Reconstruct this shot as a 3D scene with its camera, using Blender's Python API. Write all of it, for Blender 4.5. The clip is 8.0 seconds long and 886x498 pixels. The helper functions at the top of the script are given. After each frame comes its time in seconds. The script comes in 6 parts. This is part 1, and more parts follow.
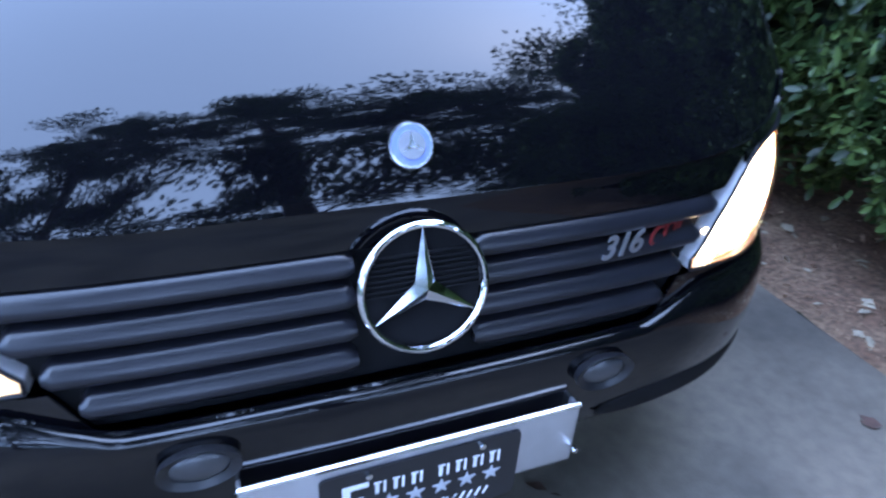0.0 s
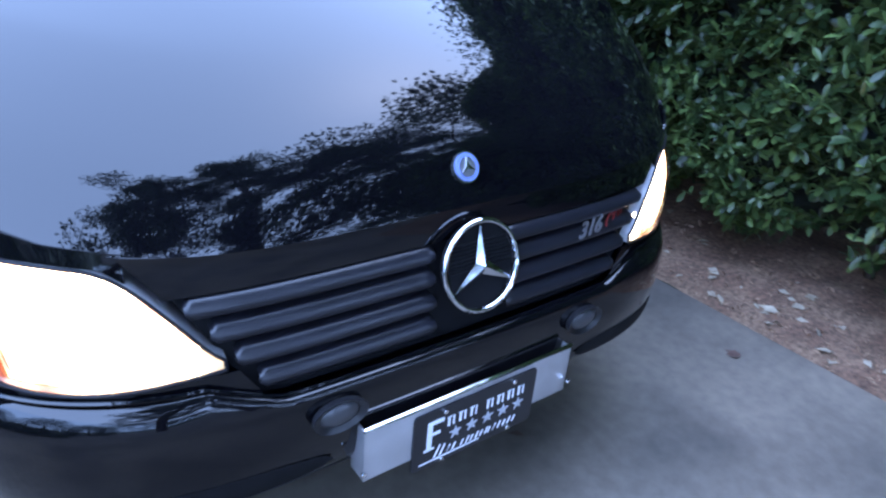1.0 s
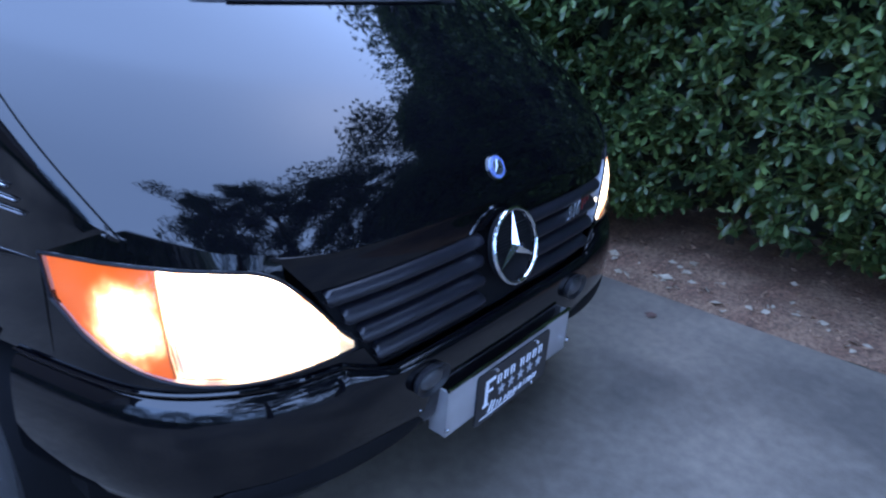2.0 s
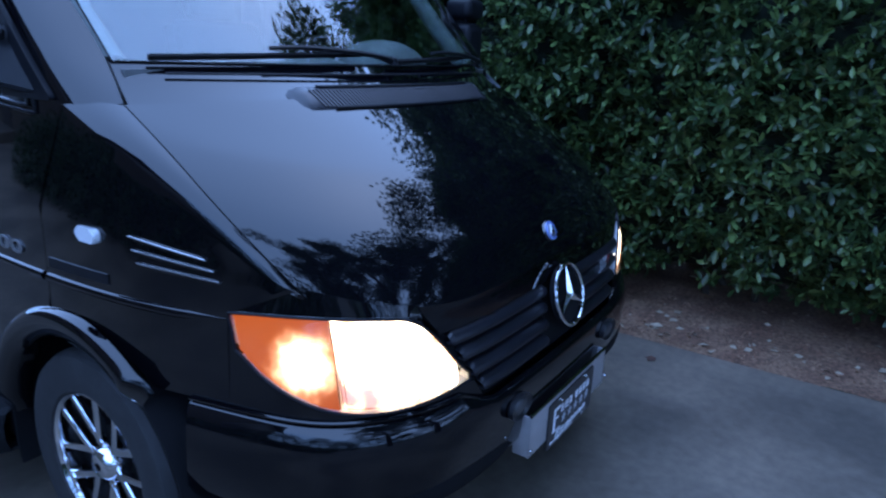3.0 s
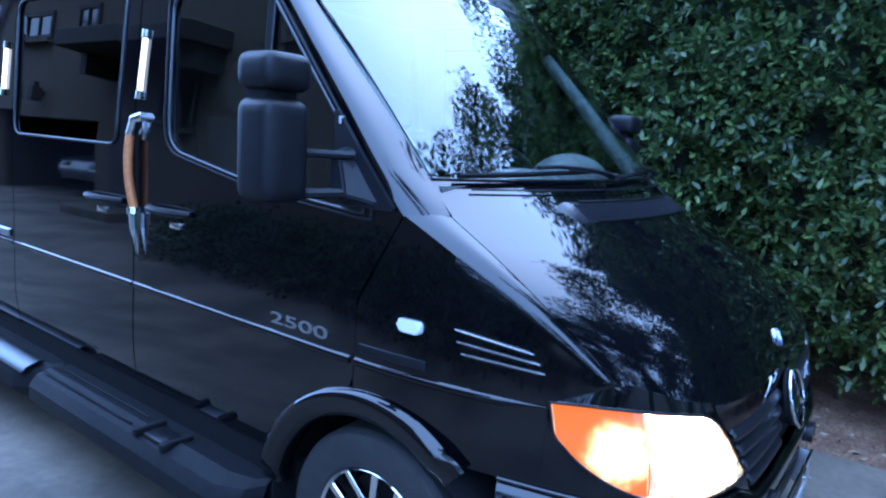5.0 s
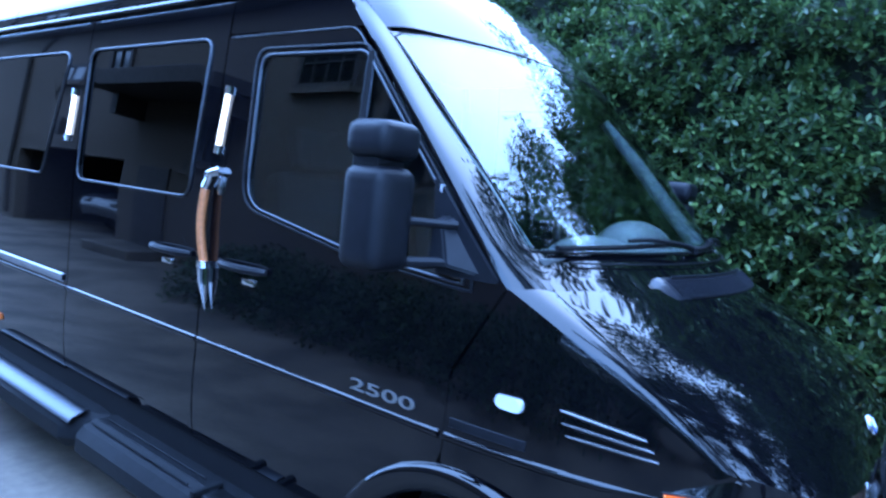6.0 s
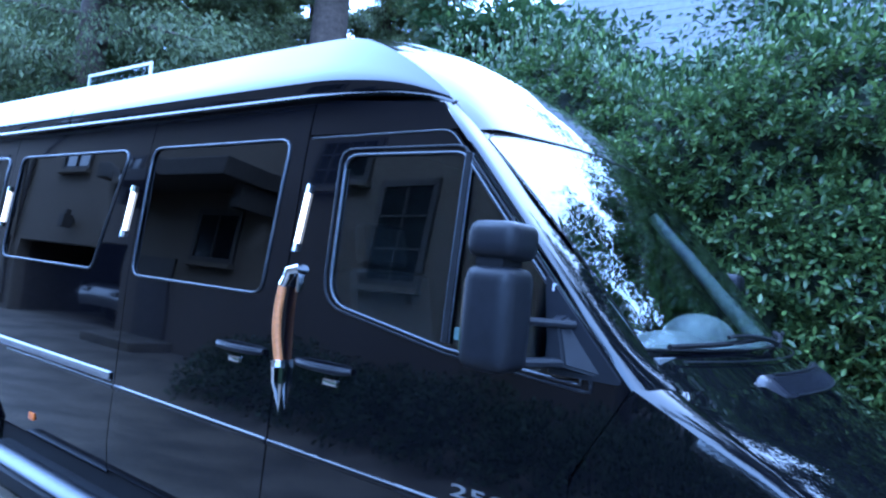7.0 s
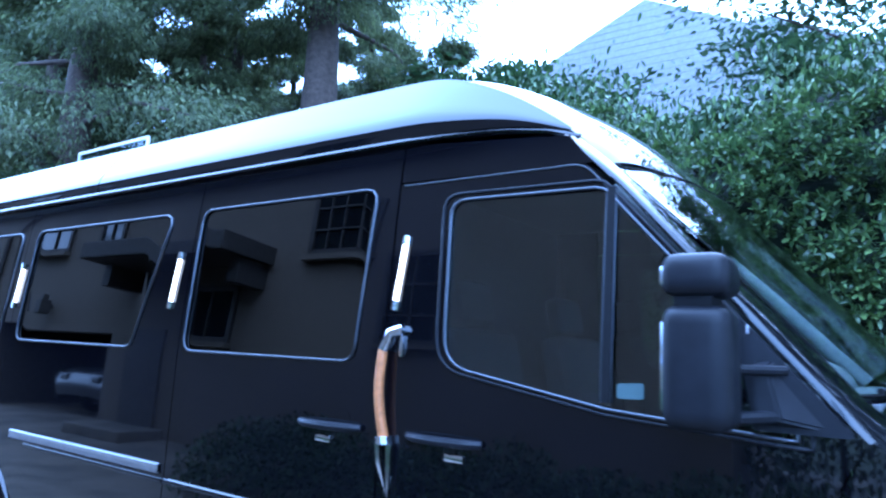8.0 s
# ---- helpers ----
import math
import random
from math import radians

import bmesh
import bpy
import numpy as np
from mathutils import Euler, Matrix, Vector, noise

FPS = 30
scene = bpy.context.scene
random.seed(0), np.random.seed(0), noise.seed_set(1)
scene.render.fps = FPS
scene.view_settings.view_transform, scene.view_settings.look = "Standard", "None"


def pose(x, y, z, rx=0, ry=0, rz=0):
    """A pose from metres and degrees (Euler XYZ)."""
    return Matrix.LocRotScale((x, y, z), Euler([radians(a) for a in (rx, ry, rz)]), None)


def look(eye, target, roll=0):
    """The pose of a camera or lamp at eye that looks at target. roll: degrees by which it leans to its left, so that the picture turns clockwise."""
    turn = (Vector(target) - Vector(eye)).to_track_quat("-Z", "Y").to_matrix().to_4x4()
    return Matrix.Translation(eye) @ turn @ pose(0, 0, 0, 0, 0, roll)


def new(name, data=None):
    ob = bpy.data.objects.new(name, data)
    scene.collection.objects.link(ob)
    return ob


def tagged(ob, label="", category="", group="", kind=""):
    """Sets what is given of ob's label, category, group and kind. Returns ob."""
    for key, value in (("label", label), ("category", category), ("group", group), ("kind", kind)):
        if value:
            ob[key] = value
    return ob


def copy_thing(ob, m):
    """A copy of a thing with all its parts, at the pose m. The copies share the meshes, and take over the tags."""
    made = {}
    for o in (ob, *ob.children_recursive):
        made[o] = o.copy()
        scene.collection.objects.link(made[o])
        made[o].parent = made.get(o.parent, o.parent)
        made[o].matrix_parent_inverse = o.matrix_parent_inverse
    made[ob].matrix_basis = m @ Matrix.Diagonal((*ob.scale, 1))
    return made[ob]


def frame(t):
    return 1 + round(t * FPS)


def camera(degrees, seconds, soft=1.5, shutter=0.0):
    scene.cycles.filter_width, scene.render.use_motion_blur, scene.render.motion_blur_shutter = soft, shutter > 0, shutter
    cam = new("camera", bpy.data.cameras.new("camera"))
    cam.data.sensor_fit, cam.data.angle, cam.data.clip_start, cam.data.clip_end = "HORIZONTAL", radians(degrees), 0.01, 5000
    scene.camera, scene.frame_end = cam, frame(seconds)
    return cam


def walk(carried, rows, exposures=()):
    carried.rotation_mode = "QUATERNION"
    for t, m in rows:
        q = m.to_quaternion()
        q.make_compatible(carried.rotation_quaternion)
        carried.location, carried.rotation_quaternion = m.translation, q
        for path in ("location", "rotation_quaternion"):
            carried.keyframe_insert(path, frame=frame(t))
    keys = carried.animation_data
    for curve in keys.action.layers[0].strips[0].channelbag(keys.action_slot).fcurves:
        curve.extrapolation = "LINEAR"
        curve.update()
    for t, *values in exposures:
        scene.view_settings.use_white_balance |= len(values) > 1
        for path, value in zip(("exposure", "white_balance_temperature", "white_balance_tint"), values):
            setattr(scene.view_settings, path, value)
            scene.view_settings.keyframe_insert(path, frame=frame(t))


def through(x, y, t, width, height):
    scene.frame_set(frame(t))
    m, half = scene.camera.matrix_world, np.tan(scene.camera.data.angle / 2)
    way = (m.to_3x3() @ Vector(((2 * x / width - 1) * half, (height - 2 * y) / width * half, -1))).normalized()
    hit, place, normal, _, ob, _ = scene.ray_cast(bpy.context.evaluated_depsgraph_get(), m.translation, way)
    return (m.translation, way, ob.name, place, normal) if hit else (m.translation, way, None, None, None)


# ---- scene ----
cam = camera(67.7, 8.0, soft=2.2, shutter=0.4)
PATH = [
    (0, (-0.272, 0.022, 1.249), (0.411, 1.604, 0.233), 3.8),
    (0.5, (-0.516, -0.123, 1.326), (0.407, 1.389, 0.398), 5.0),
    (1, (-0.751, -0.121, 1.347), (0.356, 1.277, 0.443), 5.0),
    (1.5, (-0.996, -0.084, 1.346), (0.308, 1.147, 0.461), 4.8),
    (3, (-1.687, 0.041, 1.406), (-0.083, 1.087, 0.83), 2.4),
    (3.5, (-1.866, 0.083, 1.433), (-0.277, 1.192, 0.941), 3.2),
    (4, (-2.039, 0.241, 1.435), (-0.426, 1.352, 1.028), 2.4),
    (4.5, (-2.151, 0.354, 1.442), (-0.558, 1.509, 1.083), 2.7),
    (6, (-2.329, 0.669, 1.497), (-0.746, 1.876, 1.309), 5.9),
    (6.5, (-2.45, 0.826, 1.512), (-0.877, 2.06, 1.468), 6.0),
    (7, (-2.524, 0.941, 1.499), (-0.925, 2.139, 1.574), 5.5),
    (7.5, (-2.55, 1.159, 1.456), (-0.944, 2.337, 1.638), 3.8),
    (8, (-2.604, 1.459, 1.424), (-0.977, 2.584, 1.714), 2.5),
]
walk(cam, [(t, look(eye, target, roll)) for t, eye, target, roll in PATH], [(0.0,2.5,7100,10),(0.5,2.45,7000,11),(1.5,2.15,6700,12),(3.2,0.95,5900,8),(4.5,1.72,6000,6),(6.0,2.4,5600,4),(6.5,2.57,5700,4),(8.0,2.75,5700,5)])

# ---- light: an overcast dusk sky, brightest behind the hedge ----
world = bpy.data.worlds.new("dusk_sky")
scene.world = world
world.use_nodes = True
wn = world.node_tree.nodes
sky = wn.new("ShaderNodeTexSky")
sky.sky_type = "NISHITA"
sky.sun_disc = False
SUN_EL, SUN_AZ = radians(58), radians(100)
sky.sun_elevation, sky.sun_rotation = SUN_EL, SUN_AZ
sky.air_density, sky.dust_density, sky.ozone_density = 1.0, 2.5, 8.0
wn["Background"].inputs["Strength"].default_value = 0.15
cloud = wn.new("ShaderNodeMix")
cloud.data_type = "RGBA"
cloud.inputs["Factor"].default_value = 0.84
cloud.inputs["B"].default_value = (5.2, 9.2, 19.5, 1)   # even cloud cover of a late dusk
world.node_tree.links.new(sky.outputs["Color"], cloud.inputs["A"])
world.node_tree.links.new(cloud.outputs["Result"], wn["Background"].inputs["Color"])
sun = new("sun", bpy.data.lights.new("sun", "SUN"))
sun.data.energy, sun.data.angle, sun.data.color = 0.5, radians(178), (1.0, 0.97, 0.94)
sun_dir = Vector((math.sin(SUN_AZ) * math.cos(SUN_EL), math.cos(SUN_AZ) * math.cos(SUN_EL), math.sin(SUN_EL)))
sun.matrix_world = look(sun_dir * 60, (0, 0, 0))


# ---- materials ----
def material(name, color, rough=0.5, metal=0.0, vary=0.0, scale=8.0, bump=0.0, bump_scale=60.0, coat=0.0, coat_ior=1.5, spec=0.5,
             second=None, second_scale=1.2, second_amount=0.5, emit=None, emit_power=0.0, emit_vary=False, rough_vary=0.0):
    """A surface with a fine variation of its colour, an optional second colour in large patches, and fine relief."""
    m = bpy.data.materials.new(name)
    m.use_nodes = True
    nt = m.node_tree
    b = nt.nodes["Principled BSDF"]
    b.inputs["Base Color"].default_value = (*color, 1)
    b.inputs["Roughness"].default_value, b.inputs["Metallic"].default_value = rough, metal
    b.inputs["Coat Weight"].default_value, b.inputs["Coat Roughness"].default_value = coat, 0.03
    b.inputs["Specular IOR Level"].default_value = spec
    b.inputs["Coat IOR"].default_value = coat_ior
    tex = nt.nodes.new("ShaderNodeTexCoord")

    def noise_node(s, detail=5.0):
        n = nt.nodes.new("ShaderNodeTexNoise")
        n.inputs["Scale"].default_value, n.inputs["Detail"].default_value = s, detail
        nt.links.new(tex.outputs["Object"], n.inputs["Vector"])
        return n

    if vary or second:
        fine = noise_node(scale)
        ramp = nt.nodes.new("ShaderNodeMapRange")
        ramp.inputs["From Min"].default_value, ramp.inputs["From Max"].default_value = 0.3, 0.7
        ramp.inputs["To Min"].default_value, ramp.inputs["To Max"].default_value = 1 - vary, 1 + vary
        nt.links.new(fine.outputs["Fac"], ramp.inputs["Value"])
        mix = nt.nodes.new("ShaderNodeMix")
        mix.data_type = "RGBA"
        mix.inputs["A"].default_value, mix.inputs["B"].default_value = (*color, 1), (*(second or color), 1)
        big = noise_node(second_scale, 6.0)
        step = nt.nodes.new("ShaderNodeMapRange")
        step.inputs["From Min"].default_value, step.inputs["From Max"].default_value = 0.4, 0.62
        step.inputs["To Max"].default_value = second_amount
        nt.links.new(big.outputs["Fac"], step.inputs["Value"])
        nt.links.new(step.outputs["Result"], mix.inputs["Factor"])
        scaled = nt.nodes.new("ShaderNodeVectorMath")
        scaled.operation = "SCALE"
        nt.links.new(mix.outputs["Result"], scaled.inputs[0])
        nt.links.new(ramp.outputs["Result"], scaled.inputs["Scale"])
        nt.links.new(scaled.outputs["Vector"], b.inputs["Base Color"])
    if rough_vary:
        r = nt.nodes.new("ShaderNodeMapRange")
        r.inputs["To Min"].default_value, r.inputs["To Max"].default_value = max(rough - rough_vary, 0.0), rough + rough_vary
        nt.links.new(noise_node(scale * 0.5).outputs["Fac"], r.inputs["Value"])
        nt.links.new(r.outputs["Result"], b.inputs["Roughness"])
    if bump:
        bn = nt.nodes.new("ShaderNodeBump")
        bn.inputs["Strength"].default_value, bn.inputs["Distance"].default_value = bump, 0.01
        nt.links.new(noise_node(bump_scale).outputs["Fac"], bn.inputs["Height"])
        nt.links.new(bn.outputs["Normal"], b.inputs["Normal"])
    if emit:
        b.inputs["Emission Color"].default_value, b.inputs["Emission Strength"].default_value = (*emit, 1), emit_power
    if emit_vary:
        glow = nt.nodes.new("ShaderNodeMapRange")
        glow.inputs["From Min"].default_value, glow.inputs["From Max"].default_value = 0.38, 0.58
        glow.inputs["To Min"].default_value, glow.inputs["To Max"].default_value = emit_power * 0.2, emit_power * 2.0
        nt.links.new(noise_node(10.0, 2.0).outputs["Fac"], glow.inputs["Value"])
        nt.links.new(glow.outputs["Result"], b.inputs["Emission Strength"])
        tone = nt.nodes.new("ShaderNodeMix")
        tone.data_type = "RGBA"
        tone.inputs["A"].default_value, tone.inputs["B"].default_value = (1.0, 0.30, 0.05, 1), (*emit, 1)
        warm = nt.nodes.new("ShaderNodeMapRange")
        warm.inputs["From Min"].default_value, warm.inputs["From Max"].default_value = 0.36, 0.55
        nt.links.new(noise_node(10.0, 2.0).outputs["Fac"], warm.inputs["Value"])
        nt.links.new(warm.outputs["Result"], tone.inputs["Factor"])
        nt.links.new(tone.outputs["Result"], b.inputs["Emission Color"])
    return m


def leaf_material(name, dark, light, rough=0.35, through=0.25):
    """Leaves: each of its own green, glossy, and letting some light through."""
    m = bpy.data.materials.new(name)
    m.use_nodes = True
    nt = m.node_tree
    b, out = nt.nodes["Principled BSDF"], nt.nodes["Material Output"]
    geo = nt.nodes.new("ShaderNodeNewGeometry")
    info = nt.nodes.new("ShaderNodeObjectInfo")
    add = nt.nodes.new("ShaderNodeMath")
    add.operation = "ADD"
    nt.links.new(geo.outputs["Random Per Island"], add.inputs[0])
    nt.links.new(info.outputs["Random"], add.inputs[1])
    part_of = nt.nodes.new("ShaderNodeMath")
    part_of.operation = "FRACT"
    nt.links.new(add.outputs["Value"], part_of.inputs[0])
    mix = nt.nodes.new("ShaderNodeMix")
    mix.data_type = "RGBA"
    mix.inputs["A"].default_value, mix.inputs["B"].default_value = (*dark, 1), (*light, 1)
    power = nt.nodes.new("ShaderNodeMath")
    power.operation = "POWER"
    power.inputs[1].default_value = 2.0
    nt.links.new(part_of.outputs["Value"], power.inputs[0])
    nt.links.new(power.outputs["Value"], mix.inputs["Factor"])
    nt.links.new(mix.outputs["Result"], b.inputs["Base Color"])
    b.inputs["Roughness"].default_value = rough
    trans = nt.nodes.new("ShaderNodeBsdfTranslucent")
    nt.links.new(mix.outputs["Result"], trans.inputs["Color"])
    both = nt.nodes.new("ShaderNodeMixShader")
    both.inputs["Fac"].default_value = through
    nt.links.new(b.outputs["BSDF"], both.inputs[1])
    nt.links.new(trans.outputs["BSDF"], both.inputs[2])
    nt.links.new(both.outputs["Shader"], out.inputs["Surface"])
    return m


def glass_material(name, tint, facing=0.04, rough=0.0):
    """A thin tinted pane: it lets light straight through and mirrors more at a slant."""
    m = bpy.data.materials.new(name)
    m.use_nodes = True
    nt = m.node_tree
    nt.nodes.remove(nt.nodes["Principled BSDF"])
    out = nt.nodes["Material Output"]
    clear, gloss = nt.nodes.new("ShaderNodeBsdfTransparent"), nt.nodes.new("ShaderNodeBsdfGlossy")
    clear.inputs["Color"].default_value = (*tint, 1)
    gloss.inputs["Roughness"].default_value = rough
    slant = nt.nodes.new("ShaderNodeLayerWeight")
    slant.inputs["Blend"].default_value = 0.5
    fifth = nt.nodes.new("ShaderNodeMath")
    fifth.operation = "POWER"
    fifth.inputs[1].default_value = 5.0
    nt.links.new(slant.outputs["Facing"], fifth.inputs[0])
    fr = nt.nodes.new("ShaderNodeMapRange")
    fr.inputs["To Min"].default_value = facing
    nt.links.new(fifth.outputs["Value"], fr.inputs["Value"])
    mix = nt.nodes.new("ShaderNodeMixShader")
    nt.links.new(fr.outputs["Result"], mix.inputs["Fac"])
    nt.links.new(clear.outputs["BSDF"], mix.inputs[1])
    nt.links.new(gloss.outputs["BSDF"], mix.inputs[2])
    nt.links.new(mix.outputs["Shader"], out.inputs["Surface"])
    return m


def lit_reflector(name, centre, near, far, hot, cool, strong, weak):
    """A lamp's reflector with a bulb's glow painted as emission: it falls off and reddens with the distance from its
    centre.
    """
    m = material(name, (0.3, 0.07, 0.02), 0.3)
    nt = m.node_tree
    b = nt.nodes["Principled BSDF"]
    tex = nt.nodes.new("ShaderNodeTexCoord")
    sides = nt.nodes.new("ShaderNodeVectorMath")
    sides.operation = "ABSOLUTE"
    gap = nt.nodes.new("ShaderNodeVectorMath")
    gap.operation = "DISTANCE"
    gap.inputs[1].default_value = centre
    nt.links.new(tex.outputs["Object"], sides.inputs[0])
    nt.links.new(sides.outputs["Vector"], gap.inputs[0])
    # noise that makes the painted glow's edge uneven
    rough = nt.nodes.new("ShaderNodeTexNoise")
    rough.inputs["Scale"].default_value = 28.0
    nt.links.new(tex.outputs["Object"], rough.inputs["Vector"])
    wobble = nt.nodes.new("ShaderNodeMath")
    wobble.operation = "MULTIPLY_ADD"
    wobble.inputs[1].default_value, wobble.inputs[2].default_value = 0.05, -0.025
    nt.links.new(rough.outputs["Fac"], wobble.inputs[0])
    total = nt.nodes.new("ShaderNodeMath")
    nt.links.new(gap.outputs["Value"], total.inputs[0])
    nt.links.new(wobble.outputs["Value"], total.inputs[1])
    fall = nt.nodes.new("ShaderNodeMapRange")
    fall.interpolation_type = "SMOOTHSTEP"
    fall.inputs["From Min"].default_value, fall.inputs["From Max"].default_value = near, far
    nt.links.new(total.outputs["Value"], fall.inputs["Value"])
    tone = nt.nodes.new("ShaderNodeMix")
    tone.data_type = "RGBA"
    tone.inputs["A"].default_value, tone.inputs["B"].default_value = (*hot, 1), (*cool, 1)
    nt.links.new(fall.outputs["Result"], tone.inputs["Factor"])
    nt.links.new(tone.outputs["Result"], b.inputs["Emission Color"])
    power = nt.nodes.new("ShaderNodeMath")
    power.operation = "POWER"
    power.inputs[0].default_value = weak / strong
    nt.links.new(fall.outputs["Result"], power.inputs[1])
    level = nt.nodes.new("ShaderNodeMath")
    level.operation = "MULTIPLY"
    level.inputs[1].default_value = strong
    nt.links.new(power.outputs["Value"], level.inputs[0])
    nt.links.new(level.outputs["Value"], b.inputs["Emission Strength"])
    return m


PAINT = material("black_paint", (0.002, 0.002, 0.003), 0.05, coat=1.0, coat_ior=1.49, spec=0.02, vary=0.2, scale=3.0, bump=0.003, bump_scale=40, rough_vary=0.02)
GRILLE = material("grille_plastic", (0.010, 0.010, 0.014), 0.28, spec=0.5, vary=0.15, scale=20, bump=0.03, bump_scale=300)
TRIM = material("black_plastic", (0.008, 0.0085, 0.011), 0.42, spec=0.2, vary=0.2, scale=30, bump=0.08, bump_scale=400)
MATTE = material("dark_cavity", (0.004, 0.004, 0.005), 0.8, spec=0.2, vary=0.2)
RUBBER = material("tyre_rubber", (0.018, 0.018, 0.019), 0.75, vary=0.25, scale=25, bump=0.15, bump_scale=120)
CHROME = material("chrome", (0.78, 0.79, 0.82), 0.07, 1.0, vary=0.05, rough_vary=0.04)
SATIN = material("satin_aluminium", (0.55, 0.56, 0.6), 0.32, 1.0, vary=0.08, scale=40, rough_vary=0.08)
TRIM_METAL = material("window_trim_metal", (0.085, 0.09, 0.1), 0.32, 1.0, vary=0.06, rough_vary=0.05)
FIGURE = material("figure_metal", (0.40, 0.41, 0.43), 0.38, 0.9, vary=0.08, scale=40)
STEEL = material("brushed_steel_plate", (0.62, 0.62, 0.64), 0.42, 0.85, vary=0.08, scale=15, rough_vary=0.1)
COPPER = material("tan_grip_leather", (0.46, 0.16, 0.055), 0.38, 0.1, vary=0.2, scale=60, bump=0.15, bump_scale=200)
BADGE_BLUE = material("enamel_blue", (0.17, 0.23, 0.5), 0.2, coat=0.6, vary=0.1)
WHITE_INK = material("white_print", (0.78, 0.78, 0.8), 0.45, vary=0.06, scale=60)
GREY_INK = material("grey_print", (0.42, 0.43, 0.46), 0.45, vary=0.06, scale=60)
BLACK_INK = material("black_plate_enamel", (0.012, 0.012, 0.014), 0.3, vary=0.1, scale=30)
RED_INK = material("red_badge", (0.14, 0.014, 0.014), 0.3)
AMBER = material("amber_lens", (0.6, 0.13, 0.02), 0.2, coat=0.5)
CLEAR_LAMP = material("clear_marker_lens", (0.72, 0.74, 0.78), 0.12, coat=1.0)
LAMP_HOUSE = material("lamp_housing", (0.42, 0.41, 0.42), 0.18, coat=1.0, vary=0.15, scale=25)
BOARD = material("board_plastic", (0.007, 0.0075, 0.009), 0.62, spec=0.16, vary=0.3, scale=25, bump=0.12, bump_scale=350)
DASH = material("dash_plastic", (0.12, 0.128, 0.128), 0.55, vary=0.15, scale=12, bump=0.05, bump_scale=200)
PALE_TRIM = material("pale_cab_trim", (0.15, 0.17, 0.17), 0.6, vary=0.08, scale=20)
SEAT = material("seat_fabric", (0.03, 0.035, 0.04), 0.85, vary=0.2, scale=30, bump=0.1, bump_scale=300)
LED = material("lamp_tube_lit", (0.9, 0.9, 0.9), 0.3, emit=(1.0, 0.97, 1.0), emit_power=0.6)
DULL_LENS = material("dull_lamp_lens", (0.035, 0.036, 0.04), 0.35, coat=0.6, vary=0.2, scale=40)
HEADLAMP = material("headlamp_lit", (0.9, 0.88, 0.8), 0.3, emit=(1.0, 0.80, 0.52), emit_power=3.4, emit_vary=True)
TURNLAMP = lit_reflector("turn_lamp_lit", (0.806, 0.945, 0.772), 0.030, 0.095, (1.0, 0.80, 0.45), (1.0, 0.17, 0.02), 5.0, 0.32)
WINDSHIELD = glass_material("windshield_glass", (0.88, 0.925, 0.915), 0.085)
TINTED = glass_material("tinted_glass", (0.05, 0.055, 0.06), 0.12)
SIDE_GLASS = glass_material("front_side_glass", (0.6, 0.64, 0.64), 0.085)
LENS = glass_material("headlight_lens", (0.93, 0.94, 0.95), 0.035)
SMOKED = glass_material("smoked_acrylic", (0.6, 0.66, 0.68), 0.04)

CONCRETE = material("driveway_concrete", (0.152, 0.124, 0.095), 0.8, vary=0.16, scale=22, bump=0.12, bump_scale=160,
                    second=(0.069, 0.058, 0.046), second_scale=1.3, second_amount=0.95, rough_vary=0.1)
SOIL = material("bark_mulch", (0.125, 0.066, 0.04), 0.95, vary=0.5, scale=45, bump=0.8, bump_scale=70,
                second=(0.19, 0.115, 0.07), second_scale=6, second_amount=0.8)
GRASS = material("rough_lawn", (0.045, 0.06, 0.025), 0.95, vary=0.4, scale=30, bump=0.6, bump_scale=40,
                 second=(0.07, 0.06, 0.035), second_scale=0.6)
CHIP = material("mulch_chip", (0.21, 0.125, 0.075), 0.9, vary=0.5, scale=20)
DRY_LEAF = material("dry_leaf", (0.32, 0.265, 0.19), 0.8, vary=0.3, scale=30)
BROWN_LEAF = material("brown_leaf", (0.07, 0.035, 0.025), 0.8, vary=0.3, scale=30)
HEDGE_LEAF = leaf_material("hedge_leaf", (0.024, 0.05, 0.016), (0.125, 0.19, 0.055), 0.36, 0.32)
PINE_LEAF = leaf_material("conifer_spray", (0.055, 0.075, 0.03), (0.15, 0.18, 0.075), 0.65, 0.45)
TREE_LEAF = leaf_material("tree_leaf", (0.02, 0.045, 0.015), (0.06, 0.10, 0.035), 0.5)
TWIG = material("hedge_twig", (0.035, 0.026, 0.018), 0.9, vary=0.3, scale=30, bump=0.4, bump_scale=60)
BARK = material("conifer_bark", (0.05, 0.034, 0.025), 0.95, vary=0.4, scale=14, bump=0.9, bump_scale=26)
STUCCO = material("beige_stucco", (0.14, 0.11, 0.082), 0.9, vary=0.08, scale=14, bump=0.2, bump_scale=120,
                  second=(0.116, 0.092, 0.07), second_scale=0.5)
SHINGLE = material("slate_grey_shingle", (0.12, 0.12, 0.125), 0.85, vary=0.12, scale=10, bump=0.3, bump_scale=60)
DARK_GLASS = material("house_window_glass", (0.012, 0.014, 0.017), 0.08, vary=0.1)
WOOD_TRIM = material("dark_wood_trim", (0.05, 0.04, 0.033), 0.7, vary=0.3, scale=10)
WHITE_PAINT = material("white_window_paint", (0.62, 0.6, 0.56), 0.6, vary=0.06)
CAR_PAINT = material("grey_car_paint", (0.022, 0.022, 0.026), 0.35, 0.1, coat=0.5, vary=0.05)


